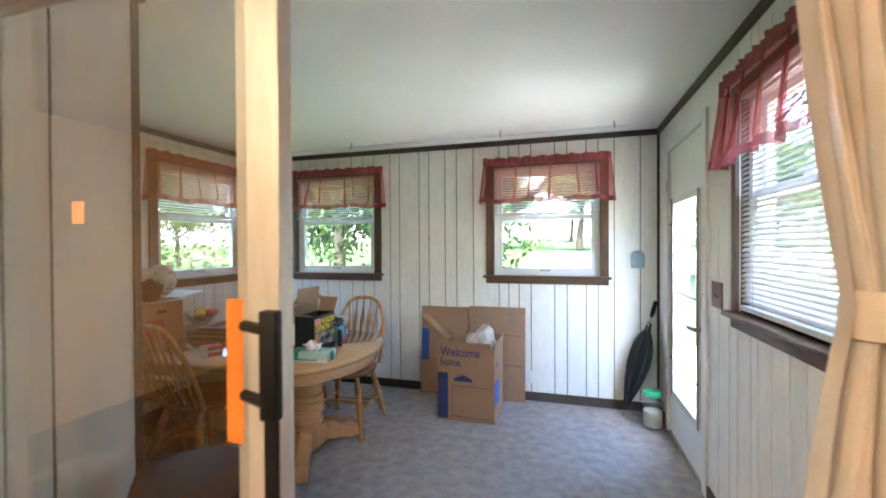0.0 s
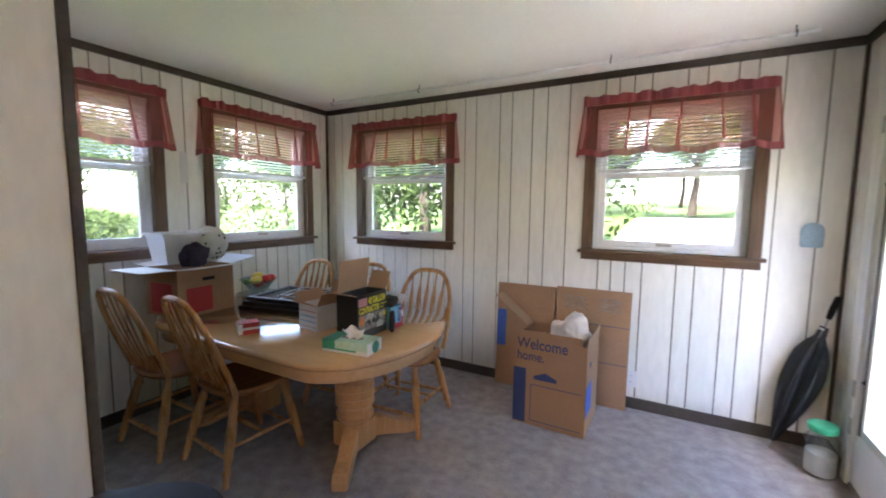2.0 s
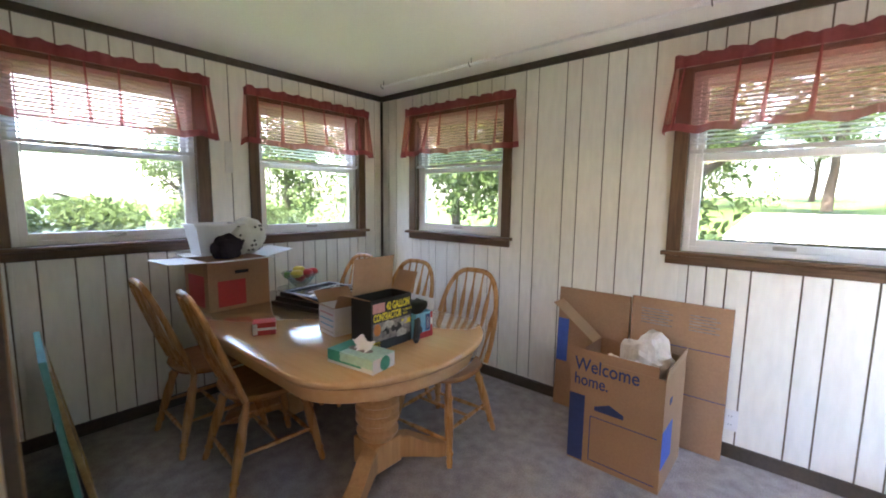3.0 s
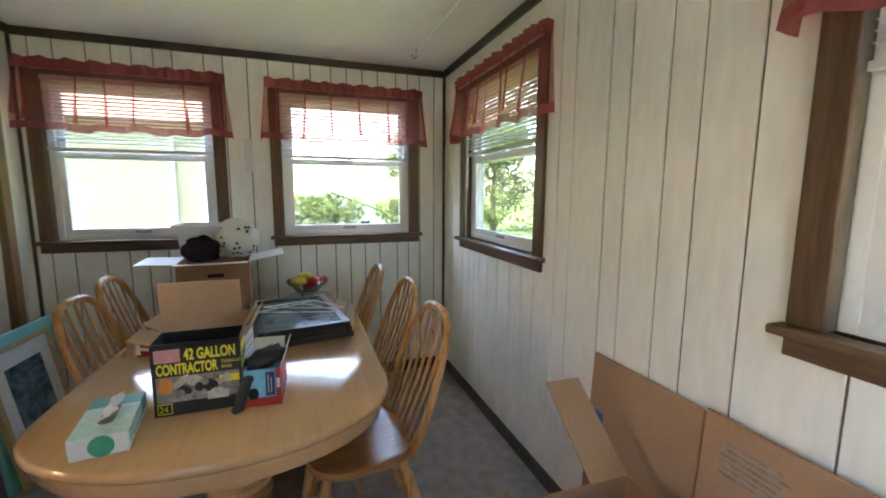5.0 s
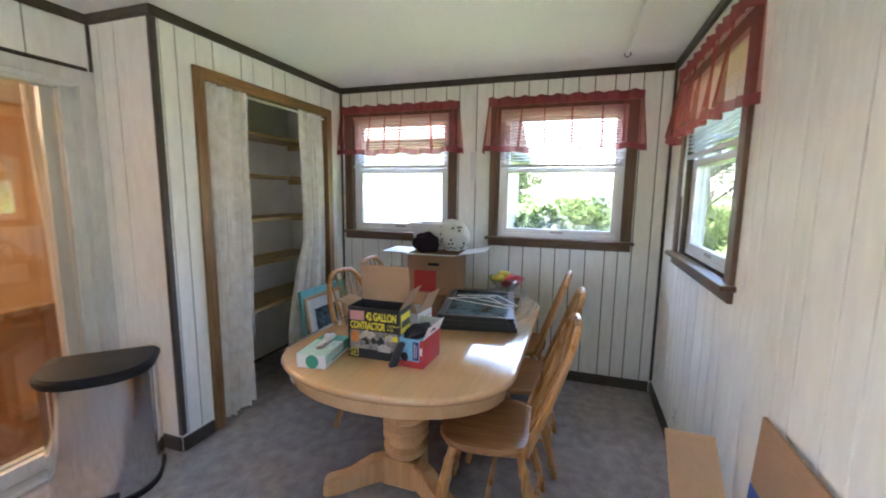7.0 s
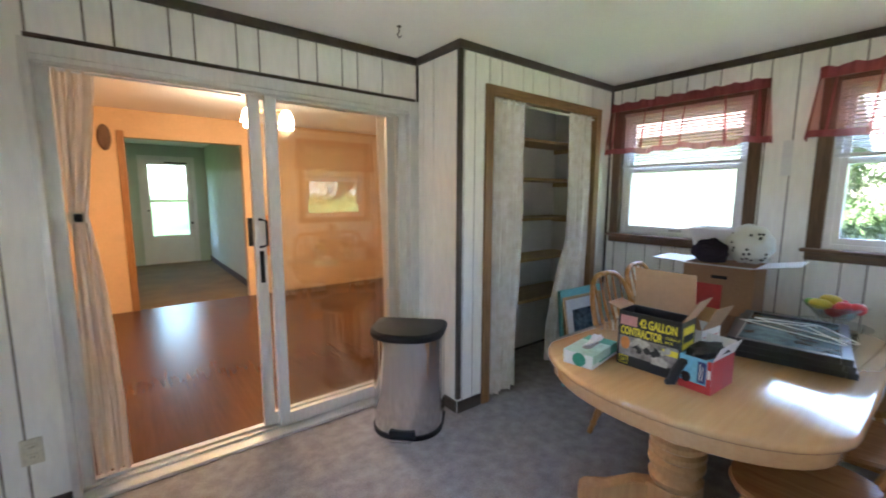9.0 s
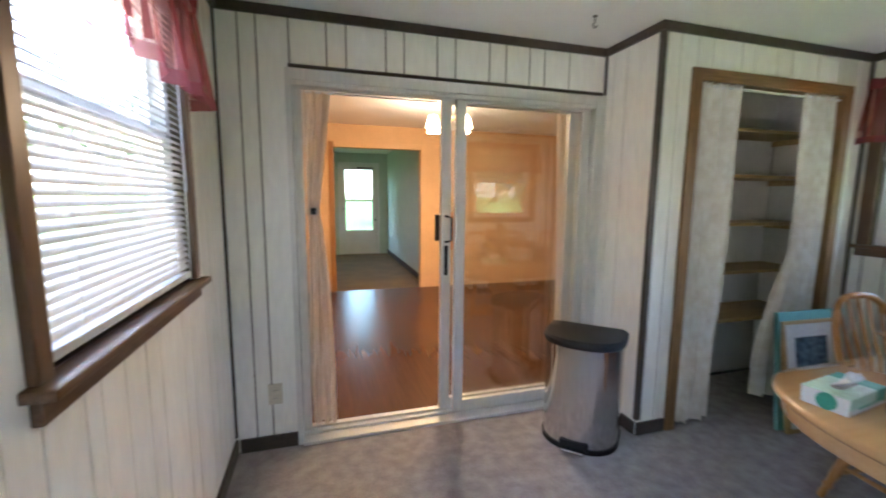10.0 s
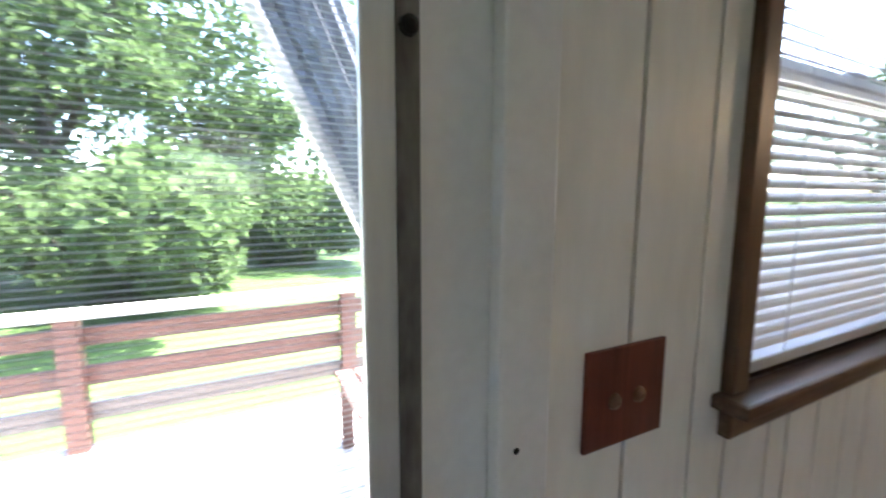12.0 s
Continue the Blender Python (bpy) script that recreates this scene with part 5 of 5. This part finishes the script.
part("print", boxed(0.049, 0.061, -0.1219, -0.1196, 0.040, 0.062), M["cardwhite"], gb)
part("print", prism(bmesh.new(), oval(0.019, 0.013, 0.015, 8), 0, 0.0012, pose(-0.035, -0.1202, 0.030, 90)), M["blackcard"], gb)
bm = bmesh.new()
bmesh.ops.create_icosphere(bm, subdivisions=3, radius=1)
for v in bm.verts:
    d = v.co.normalized()
    k = 1 + 0.35 * noise.noise(d * 2.2)
    v.co = Vector((d.x * 0.05 * k, d.y * 0.065 * k, d.z * 0.03 * k))
gl = part("black_glove", bm, M["nylon"], smooth=True)
gl.matrix_basis = pose(1.585, 1.782, TZ + 0.132, 20, 10, 0)
tagged(gl, "black disposable glove pulled from its box", "glove")
bm = bmesh.new()
tube(bm, [(0, 0, 0.105), (0.03, -0.025, 0.09), (0.042, -0.04, 0.05), (0.045, -0.05, 0.012), (0.06, -0.065, 0.008)], [0.012, 0.016, 0.018, 0.017, 0.01], 8)
gs = part("black_glove", bm, M["nylon"], smooth=True)
gs.matrix_basis = pose(1.622, 1.758, TZ, 0, 0, 0)
tagged(gs, "black disposable glove hanging down beside its box", "glove")
rb = thing("red_box", pose(1.04, 1.308, TZ, 0, 0, 62), "small red and white packet on the table", "box")
part("carton", boxed(-0.05, 0.05, -0.04, 0.04, 0, 0.06, 0.002), M["red"], rb)
part("print", boxed(-0.0506, 0.0506, -0.0406, 0.0406, 0.024, 0.036), M["cardwhite"], rb)
part("print", boxed(-0.0506, -0.03, -0.041, 0.041, 0.004, 0.056), M["cardwhite"], rb)

for k in range(3):
    pf = thing("picture_frame", pose(0.825 + 0.010 * k, 1.852 + 0.008 * k, TZ + 0.027 * k, 0, 0, 12 - 1.5 * k), "black framed picture lying in a stack", "picture", "stacked picture frames")
    W2, H2 = 0.31 - 0.008 * k, 0.215 - 0.008 * k
    for b in ((-W2, W2, -H2, -H2 + 0.035), (-W2, W2, H2 - 0.035, H2), (-W2, -W2 + 0.035, -H2 + 0.035, H2 - 0.035), (W2 - 0.035, W2, -H2 + 0.035, H2 - 0.035)):
        part("frame_side", boxed(*b, 0, 0.026, 0.004), M["frame_black"], pf)
    part("picture", boxed(-W2 + 0.03, W2 - 0.03, -H2 + 0.03, H2 - 0.03, 0.006, 0.018), M["picture"], pf)
hg = thing("wire_hanger", pose(0.87, 1.87, TZ + 0.084, 0, 0, 75), "white wire coat hangers lying on the picture frames", "hanger")
part("wire", tube(bmesh.new(), [(-0.2, -0.02, 0), (0.2, -0.03, 0.004), (0.205, -0.01, 0.004), (0.02, 0.10, 0.01), (-0.02, 0.10, 0.008), (-0.2, -0.02, 0)], 0.0025, 6), M["vinyl"], hg)
part("wire", tube(bmesh.new(), [(-0.18, 0.06, 0.004), (0.22, 0.02, 0.008), (0.225, 0.04, 0.008), (0.05, 0.16, 0.012), (0.02, 0.16, 0.012), (-0.18, 0.06, 0.004)], 0.0025, 6), M["vinyl"], hg)
part("hook", tube(bmesh.new(), [(0, 0.10, 0.009), (0, 0.13, 0.009), (0.025, 0.15, 0.009), (0.04, 0.13, 0.009)], 0.0025, 6), M["vinyl"], hg)

fb_ = thing("fruit_bowl", pose(0.30, 1.93, TZ), "clear glass footed bowl on the table", "bowl")
part("plate", lathe(bmesh.new(), [(0.0, 0.0), (0.10, 0.0), (0.155, 0.014), (0.157, 0.018), (0.10, 0.008), (0.0, 0.006)], 32, cap=False), M["clear"], fb_, smooth=True)
part("bowl", lathe(bmesh.new(), [(0.045, 0.008), (0.04, 0.03), (0.065, 0.05), (0.115, 0.11), (0.13, 0.125), (0.126, 0.127), (0.11, 0.11), (0.06, 0.056), (0.0, 0.046)], 32, cap=False), M["clear"], fb_, smooth=True)
for i, (x, y, z, r, mm, lab) in enumerate(((0.03, 0.04, .12, .038, "redfruit", "red"), (0.02, 0.09, .122, .035, "redfruit", "red"), (-0.05, 0.02, .12, .034, "redfruit", "red"), (0.04, -0.05, .125, .032, "yellowfruit", "yellow"),
                                           (0.01, -0.015, .15, .030, "yellowfruit", "yellow"), (0.0, -0.095, .118, .028, "greenfruit", "green"), (-0.04, -0.06, .118, .028, "darkfruit", "dark purple"), (0.0, 0.0, .095, .04, "redfruit", "red"))):
    bm = bmesh.new()
    bmesh.ops.create_uvsphere(bm, u_segments=16, v_segments=10, radius=r)
    for v in bm.verts:
        if lab == "yellow":
            v.co.y *= 1.5
        v.co.z *= 0.92
        if v.co.z > r * 0.7:
            v.co.z -= 0.3 * (v.co.z - r * 0.7) + 0.15 * r * (1 - min(1, math.hypot(v.co.x, v.co.y) / (0.5 * r)))
    o = part("fruit", bm, M[mm], smooth=True)
    o.matrix_basis = pose(0.30 + x, 1.93 + y, TZ + z)
    tagged(o, "%s artificial fruit heaped in the glass bowl" % lab, "fruit", "fruit in the bowl")

bb = carton("storage_box", pose(0.33, 1.43, TZ, 0, 0, 94), 0.36, 0.30, 0.285, "open brown storage carton with white inner flaps", "box", M["card"], M["cardwhite"], (("f", 0.13, 84), ("b", 0.13, 85), ("l", 0.19, 88), ("r", 0.19, 80)))
part("print", boxed(-0.13, 0.03, -0.1518, -0.1498, 0.02, 0.17), M["red"], bb)
# no hole is cut: a black patch stands for its dark inside
part("hand_hole", boxed(-0.03, 0.05, -0.1518, -0.1498, 0.205, 0.225, 0.001), M["black"], bb)
part("print", boxed(-0.1818, -0.1798, -0.1, 0.1, 0.02, 0.20), M["red"], bb)
bn = thing("plastic_bin", pose(0.295, 1.375, TZ + 0.307, 0, 0, 90), "white plastic bin resting on the carton", "bin")
bm = bmesh.new()
rings(bm, [([(-0.10, -0.08), (0.10, -0.08), (0.10, 0.08), (-0.10, 0.08)], 0.0), ([(-0.125, -0.10), (0.125, -0.10), (0.125, 0.10), (-0.125, 0.10)], 0.17), ([(-0.14, -0.115), (0.14, -0.115), (0.14, 0.115), (-0.14, 0.115)], 0.171), ([(-0.14, -0.115), (0.14, -0.115), (0.14, 0.115), (-0.14, 0.115)], 0.185),
           ([(-0.12, -0.095), (0.12, -0.095), (0.12, 0.095), (-0.12, 0.095)], 0.185), ([(-0.095, -0.075), (0.095, -0.075), (0.095, 0.075), (-0.095, 0.075)], 0.01)])
part("tub", bm, M["bin"], bn)
bm = bmesh.new()
bmesh.ops.create_icosphere(bm, subdivisions=4, radius=1)
for v in bm.verts:
    d = v.co.normalized()
    k = 1 + 0.12 * noise.noise(d * 2.5)
    v.co = Vector((d.x * 0.085 * k, d.y * 0.12 * k, d.z * 0.115 * k))
pl = part("pillow", bm, M["plush"], smooth=True)
pl.matrix_basis = pose(0.345, 1.545, TZ + 0.307 + 0.10, 0, 10, 8)
tagged(pl, "small white plush pillow with dark spots", "pillow")
rnd = random.Random(4)
for k in range(26):
    d = Vector((rnd.uniform(0.1, 1), rnd.uniform(-1, 1), rnd.uniform(-0.8, 1))).normalized()
    kk = 1 + 0.12 * noise.noise(d * 2.5)
    p = Vector((d.x * 0.085 * kk, d.y * 0.12 * kk, d.z * 0.115 * kk))
    q = d.to_track_quat("Z", "Y").to_matrix().to_4x4()
    part("spot", lathe(bmesh.new(), [(0.009, -0.002), (0.008, 0.002), (0.004, 0.003)], 8, m=Matrix.Translation(p) @ q), M["plushdot"], pl)
crumple("folded_cloth", pose(0.455, 1.385, TZ + 0.352, 0, 0, 10), 0.05, 0.085, 0.075, M["purple"], "dark purple cloth bundled on the carton", "cloth", 1.2, amp=0.3)

# ---- pictures leaning by the closet
lf = thing("leaning_picture", pose(0.525, 0.645, 0, 0, 0, -3) @ pose(0, 0, 0, 6), "teal framed picture leaning by the closet", "picture", "leaning pictures")
part("frame", boxed(-0.26, 0.26, -0.012, 0.012, 0.002, 0.70, 0.004), M["teal"], lf)
part("picture", boxed(-0.21, 0.21, 0.0125, 0.015, 0.06, 0.64), M["matboard"], lf)
lf = thing("leaning_picture", pose(0.54, 0.69, 0, 0, 0, -3) @ pose(0, 0, 0, 9.5) @ Matrix.Diagonal((1.13, 1.0, 0.92, 1.0)), "wood framed print with a white mat leaning upright", "picture", "leaning pictures")
for b in ((-0.2, 0.2, 0.002, 0.027), (-0.2, 0.2, 0.685, 0.71), (-0.2, -0.175, 0.027, 0.685), (0.175, 0.2, 0.027, 0.685)):
    part("frame_side", boxed(b[0], b[1], -0.012, 0.012, b[2], b[3], 0.003), M["shelf"], lf)
part("mat_board", boxed(-0.175, 0.175, -0.004, 0.004, 0.027, 0.685), M["matboard"], lf)
part("print", boxed(-0.11, 0.11, 0.0042, 0.006, 0.12, 0.60), M["picture"], lf)
part("backing", boxed(-0.176, 0.176, -0.009, -0.0045, 0.026, 0.686), M["card"], lf)

# ---- step can
tc = thing("trash_can", pose(1.93, 0.35, 0, 0, 0, -45) @ Matrix.Diagonal((1.0, 1.0, 0.93, 1.0)), "brushed steel step trash can with black lid", "trash can")


def dee(w, front, back, n=26):
    """A half-round outline: flat at the back, bulging to the front."""
    pts = []
    for i in range(n + 1):
        t = math.pi * i / n
        pts.append((w * math.copysign(abs(math.cos(t)) ** 0.8, math.cos(t)), front * math.sin(t) ** 0.9 if 0 < i < n else 0.0))
    return pts + [(-w, -back * 0.8), (-w * 0.9, -back), (w * 0.9, -back), (w, -back * 0.8)]


part("base_ring", rings(bmesh.new(), [(dee(0.207, 0.19, 0.142), 0.0), (dee(0.209, 0.192, 0.144), 0.03)]), M["black"], tc, smooth=True)
part("body", rings(bmesh.new(), [(dee(0.203, 0.186, 0.138), 0.0302), (dee(0.203, 0.186, 0.138), 0.615)]), M["steel"], tc, smooth=True)
part("lid", rings(bmesh.new(), [(dee(0.212, 0.195, 0.146), 0.6152), (dee(0.218, 0.201, 0.15), 0.625), (dee(0.218, 0.201, 0.15), 0.648), (dee(0.205, 0.189, 0.14), 0.663), (dee(0.14, 0.125, 0.09), 0.672)]), M["black"], tc, smooth=True)
part("pedal", boxed(-0.06, 0.06, 0.172, 0.232, 0.012, 0.03, 0.006), M["steel"], tc, "steel foot pedal")
part("pedal_surround", boxed(-0.075, 0.075, 0.155, 0.196, 0.006, 0.065, 0.006), M["black"], tc)

# ---- umbrella and jar by the door
um = thing("umbrella", Matrix(), "black folded umbrella leaning in the corner", "umbrella")
lo, hi = Vector((3.505, 2.83, 0.0)), Vector((3.745, 2.862, 0.90))
part("shaft", rod(bmesh.new(), lo, hi, 0.005, n=8), M["metal"], um)
part("grip", rod(bmesh.new(), lo.lerp(hi, 0.86), hi, [(0, 0.012), (0.3, 0.016), (0.9, 0.015), (1, 0.011)], n=12), M["black"], um, smooth=True)
part("strap", rod(bmesh.new(), lo.lerp(hi, 0.79), lo.lerp(hi, 0.80), 0.022, n=12), M["cardwhite"], um)
bm = bmesh.new()
ax = (hi - lo)
q = ax.to_track_quat("Z", "Y").to_matrix()
prev = None
for i in range(13):
    s = i / 12
    r = 0.012 + 0.135 * math.sin(math.pi * min(1, s * 1.08)) ** 0.8 * (0.35 + 0.75 * s)
    ring = []
    for k in range(32):
        a = 2 * math.pi * k / 32
        rr = r * (1 + 0.28 * math.cos(8 * a + s * 2.2)) + 0.02 * s * math.sin(a * 2 + 1)
        ring.append(bm.verts.new(lo.lerp(hi, 0.05 + 0.76 * s) + q @ Vector((rr * math.cos(a), rr * math.sin(a) * 0.55, 0))))
    if prev:
        for k in range(32):
            bm.faces.new((prev[k], prev[(k + 1) % 32], ring[(k + 1) % 32], ring[k]))
    prev = ring
part("canopy", bm, M["nylon"], um, "loosely furled black canopy", smooth=True)
jr = thing("storage_jar", pose(3.685, 2.665, 0), "clear jar with a green lid, half filled with white", "jar")
part("jar", lathe(bmesh.new(), [(0.0, 0.0), (0.062, 0.0), (0.07, 0.01), (0.07, 0.19), (0.055, 0.215), (0.055, 0.232)], 24, cap=False), M["clear"], jr, smooth=True)
part("contents", lathe(bmesh.new(), [(0.055, 0.006), (0.064, 0.012), (0.064, 0.12), (0.03, 0.128)], 24), M["cardwhite"], jr, smooth=True)
part("lid", lathe(bmesh.new(), [(0.062, 0.2325), (0.064, 0.236), (0.064, 0.262), (0.058, 0.268)], 24), M["greenlid"], jr, smooth=True)

# ---- small fixtures
def outlet(m, material, label):
    o = thing("wall_outlet", m, label, "outlet", "wall outlets")
    part("plate", boxed(-0.035, 0.035, -0.013, -0.0075, -0.057, 0.057, 0.003), material, o)
    for z in (-0.022, 0.022):
        s = part("socket", boxed(-0.017, 0.017, -0.0155, -0.0128, z - 0.014, z + 0.014, 0.002), material, o)
        # black slivers stand for the shade in the uncut slots
        for x in (-0.006, 0.006):
            part("slot", boxed(x - 0.001, x + 0.001, -0.0162, -0.0152, z - 0.004, z + 0.005), M["black"], s)
    return o


outlet(NORTH @ pose(2.765, 0, 0.205), M["vinyl"], "white double wall outlet low on the panelling")
outlet(NORTH @ pose(0.722, 0, 0.212), M["vinyl"], "white double wall outlet low on the panelling")
outlet(SOUTH @ pose(-3.583, 0, 0.305), M["almond"], "almond double wall outlet beside the sliding door")
pt = thing("switch_plate", EAST @ pose(-1.668, 0, 1.09), "reddish wooden switch plate with two brown toggles", "switch")
part("plate", boxed(-0.07, 0.07, -0.0135, -0.0075, -0.064, 0.064, 0.002), M["plate"], pt)
for x in (-0.022, 0.022):
    part("toggle", lathe(bmesh.new(), [(0.011, 0), (0.010, 0.003), (0.004, 0.006)], 12, m=pose(x, -0.0135, -0.005, 90)), M["casing"], pt)
wt = thing("wall_thermometer", NORTH @ pose(3.63, 0, 1.22), "pale blue rounded plastic thermometer on the wall", "thermometer")
bm = bmesh.new()
prism(bm, [(-0.05, -0.07), (0.05, -0.07), (0.052, 0.03), (0.035, 0.06), (0.0, 0.07), (-0.035, 0.06), (-0.052, 0.03)], 0.0075, 0.028, pose(0, 0, 0, 90))
bmesh.ops.bevel(bm, geom=list(bm.edges), offset=0.006, segments=2, affect="EDGES")
part("case", bm, M["paleblue"], wt)
ws = thing("paper_chart", WEST @ pose(1.60, 0, 1.60), "narrow white card pinned between the windows", "card")
part("card", boxed(-0.025, 0.025, -0.011, -0.0075, -0.10, 0.11), M["cardwhite"], ws)
st = tagged(part("peach_sticker", boxed(-0.016, 0.016, -0.0082, -0.0074, -0.021, 0.021), M["stickerpeach"]), "small peach paper sticker on the glass", "sticker")
st.matrix_basis = pose(2.195, -0.096, 1.405)
so_ = tagged(part("orange_sticker", boxed(-0.0155, 0.0155, -0.0006, 0.0006, -0.113, 0.113), M["stickerorange"]), "orange strip sticker on the sliding door", "sticker")
so_.matrix_basis = pose(2.566, -0.122, 1.146)

nl = thing("nail", EAST @ pose(-1.845, 0, 1.07), "small dark nail head in the panelling", "nail")
part("head", lathe(bmesh.new(), [(0.0035, 0.0), (0.004, 0.0012), (0.002, 0.002)], 8, m=pose(0, -0.0225, 0, 90)), M["black"], nl)

# ceiling pipe with hooks, and a spare hook
cp = thing("ceiling_pipe", Matrix(), "thin white painted pipe hung below the ceiling", "pipe")
part("pipe", tube(bmesh.new(), [(0.40, 2.61, 2.205), (3.51, 2.61, 2.205)], 0.009), M["vinyl"], cp)
for x in (0.41, 1.26, 2.58, 3.42):
    y = 2.61
    part("hook", tube(bmesh.new(), [(x, y + 0.012, ZC), (x, y + 0.012, 2.222), (x, y + 0.016, 2.205), (x, y, 2.192), (x, y - 0.016, 2.205), (x, y - 0.014, 2.217)], 0.003, 6), M["darktrim"], cp)
ck = thing("ceiling_hook", pose(1.995, 0.385, ZC), "small dark metal hook screwed in the ceiling", "hook")
part("hook", tube(bmesh.new(), [(0, 0, 0), (0, 0, -0.03), (0.012, 0, -0.045), (0, 0, -0.058), (-0.012, 0, -0.046)], 0.003, 6), M["darktrim"], ck)
part("rosette", lathe(bmesh.new(), [(0.012, -0.004), (0.012, -0.0005)], 12), M["darktrim"], ck)


# ---- hanging curtains
def drape(name, m, top, low, x_top, x_low, label, material, seed, tie=None, depth=0.03, folds=9, category="curtain"):
    """A gathered curtain: widths (x0, x1) at the top and foot, and at a tie of (height, x0, x1)."""
    rnd = random.Random(seed)
    ph = [rnd.uniform(0, 6.28) for _ in range(3)]
    c = thing(name, m, label, category)

    def width(z):
        if tie is None:
            k = (top - z) / (top - low)
            return tuple(a + (b - a) * k for a, b in zip(x_top, x_low))
        tz, t0, t1 = tie
        if z > tz:
            k = ((top - z) / (top - tz)) ** 1.5
            return tuple(a + (b - a) * k for a, b in zip(x_top, (t0, t1)))
        k = min(1, (tz - z) / (tz - low) * 1.4) ** 0.7
        return tuple(a + (b - a) * k for a, b in zip((t0, t1), x_low))

    def f(u, v):
        z = top + (low - top) * v
        a, b = width(z)
        q = u * folds * 2 * math.pi
        amp = depth * (0.55 + 0.45 * v)
        return (a + (b - a) * u + 0.006 * math.sin(v * 9 + u * 20), amp * math.sin(q + ph[0] + 0.6 * math.sin(3 * v + ph[1])) + 0.3 * amp * math.sin(2.3 * q + ph[2] + 2 * v), z + 0.008 * math.sin(u * 23 + ph[2]) * (v > 0.97))
    part("cloth", sheet(bmesh.new(), 90, 36, f), material, c, smooth=True)
    return c


drape("closet_curtain", pose(0, YC - 0.01, 0), 1.985, 0.03, (1.03, 1.352), (1.10, 1.352), "white patterned closet curtain gathered to one side", M["lacewhite"], 2, folds=6)
drape("closet_curtain", pose(0, YC - 0.01, 0), 1.985, 0.10, (0.25, 0.545), (0.27, 0.70), "white patterned closet curtain drawn aside", M["lacewhite"], 5, tie=(1.0, 0.26, 0.52), folds=5)
cr = thing("curtain_rod", pose(0, YC - 0.01, 1.965), "thin white tension rod across the closet opening", "rod")
part("rod", rod(bmesh.new(), (CL0 + 0.002, 0, 0), (CL1 - 0.002, 0, 0), 0.007), M["vinyl"], cr)
drape("door_curtain", pose(0, -0.128, 0), 1.905, 0.03, (3.262, 3.398), (3.262, 3.398), "cream ruffled curtain tied back at the sliding door", M["lace"], 9, tie=(1.27, 3.335, 3.398), folds=6, depth=0.022)
drape("door_curtain", pose(0, -0.245, 0), 2.06, 0.05, (1.55, 1.80), (1.55, 1.74), "cream ruffled curtain hanging beside the fixed pane", M["lace"], 13, folds=5, depth=0.03)
tieb = thing("curtain_tieback", pose(3.366, -0.128, 1.27), "cream cloth band and dark hook holding the curtain back", "tieback")
part("band", lathe(bmesh.new(), [(0.056, -0.03), (0.062, 0), (0.056, 0.03)], 20, cap=False, m=Matrix.Diagonal((0.60, 0.55, 0.8, 1))), M["lace"], tieb, smooth=True)
part("hook", boxed(-0.018, 0.012, 0.030, 0.042, -0.018, 0.018, 0.004), M["black"], tieb, "dark metal hook")
crd = thing("curtain_rod", pose(0, -0.128, 1.898), "white tension rod across the sliding door", "rod")
part("rod", rod(bmesh.new(), (2.66, 0, 0), (3.404, 0, 0), 0.006), M["vinyl"], crd)
crd = thing("curtain_rod", pose(0, -0.245, 2.055), "short white curtain rod beside the fixed pane", "rod")
part("rod", rod(bmesh.new(), (1.5, 0, 0), (1.86, 0, 0), 0.010), M["vinyl"], crd)
for x in (1.52, 1.84):
    part("bracket", boxed(x - 0.01, x + 0.01, -0.005, 0.084, -0.02, 0.02), M["vinyl"], crd)

# ---- dining room lamp, with its bulbs
cl = thing("chandelier", pose(2.07, -1.8, 0), "brass chandelier with lit frosted glass shades", "lamp")
part("canopy", lathe(bmesh.new(), [(0.06, 2.329), (0.05, 2.30), (0.015, 2.285)], 18), M["brass"], cl, smooth=True)
part("stem", rod(bmesh.new(), (0, 0, 2.286), (0, 0, 2.14), 0.008), M["brass"], cl)
part("hub", lathe(bmesh.new(), [(0.01, 2.09), (0.04, 2.11), (0.04, 2.14), (0.012, 2.16)], 16), M["brass"], cl, smooth=True)
bulb = bpy.data.lights.new("bulb", "POINT")
bulb.energy, bulb.color, bulb.shadow_soft_size = 0.21, (1.0, 0.68, 0.38), 0.05
for k in range(4):
    a = 0.5 + k * math.pi / 2
    ex, ey = 0.22 * math.cos(a), 0.22 * math.sin(a)
    part("arm", tube(bmesh.new(), [(0, 0, 2.12), (ex * 0.5, ey * 0.5, 2.15), (ex, ey, 2.13)], 0.007), M["brass"], cl)
    part("shade", lathe(bmesh.new(), [(0.028, 2.13), (0.045, 2.10), (0.062, 2.04), (0.068, 2.015)], 18, (ex, ey, 0), cap=False), M["shade"], cl, "glowing frosted shade", smooth=True)
    b = new("bulb", bulb)
    b.location = (2.07 + ex, -1.8 + ey, 1.99)
wc = thing("wall_plaque", pose(3.31, DY, 2.0), "dark oval wooden plaque on the peach wall", "plaque")
part("plaque", lathe(bmesh.new(), [(0.09, 0.0), (0.09, 0.012), (0.07, 0.02)], 20, m=Matrix.Diagonal((0.7, 1, 1.6, 1)) @ pose(0, 0.001, 0, -90)), M["casing"], wc)
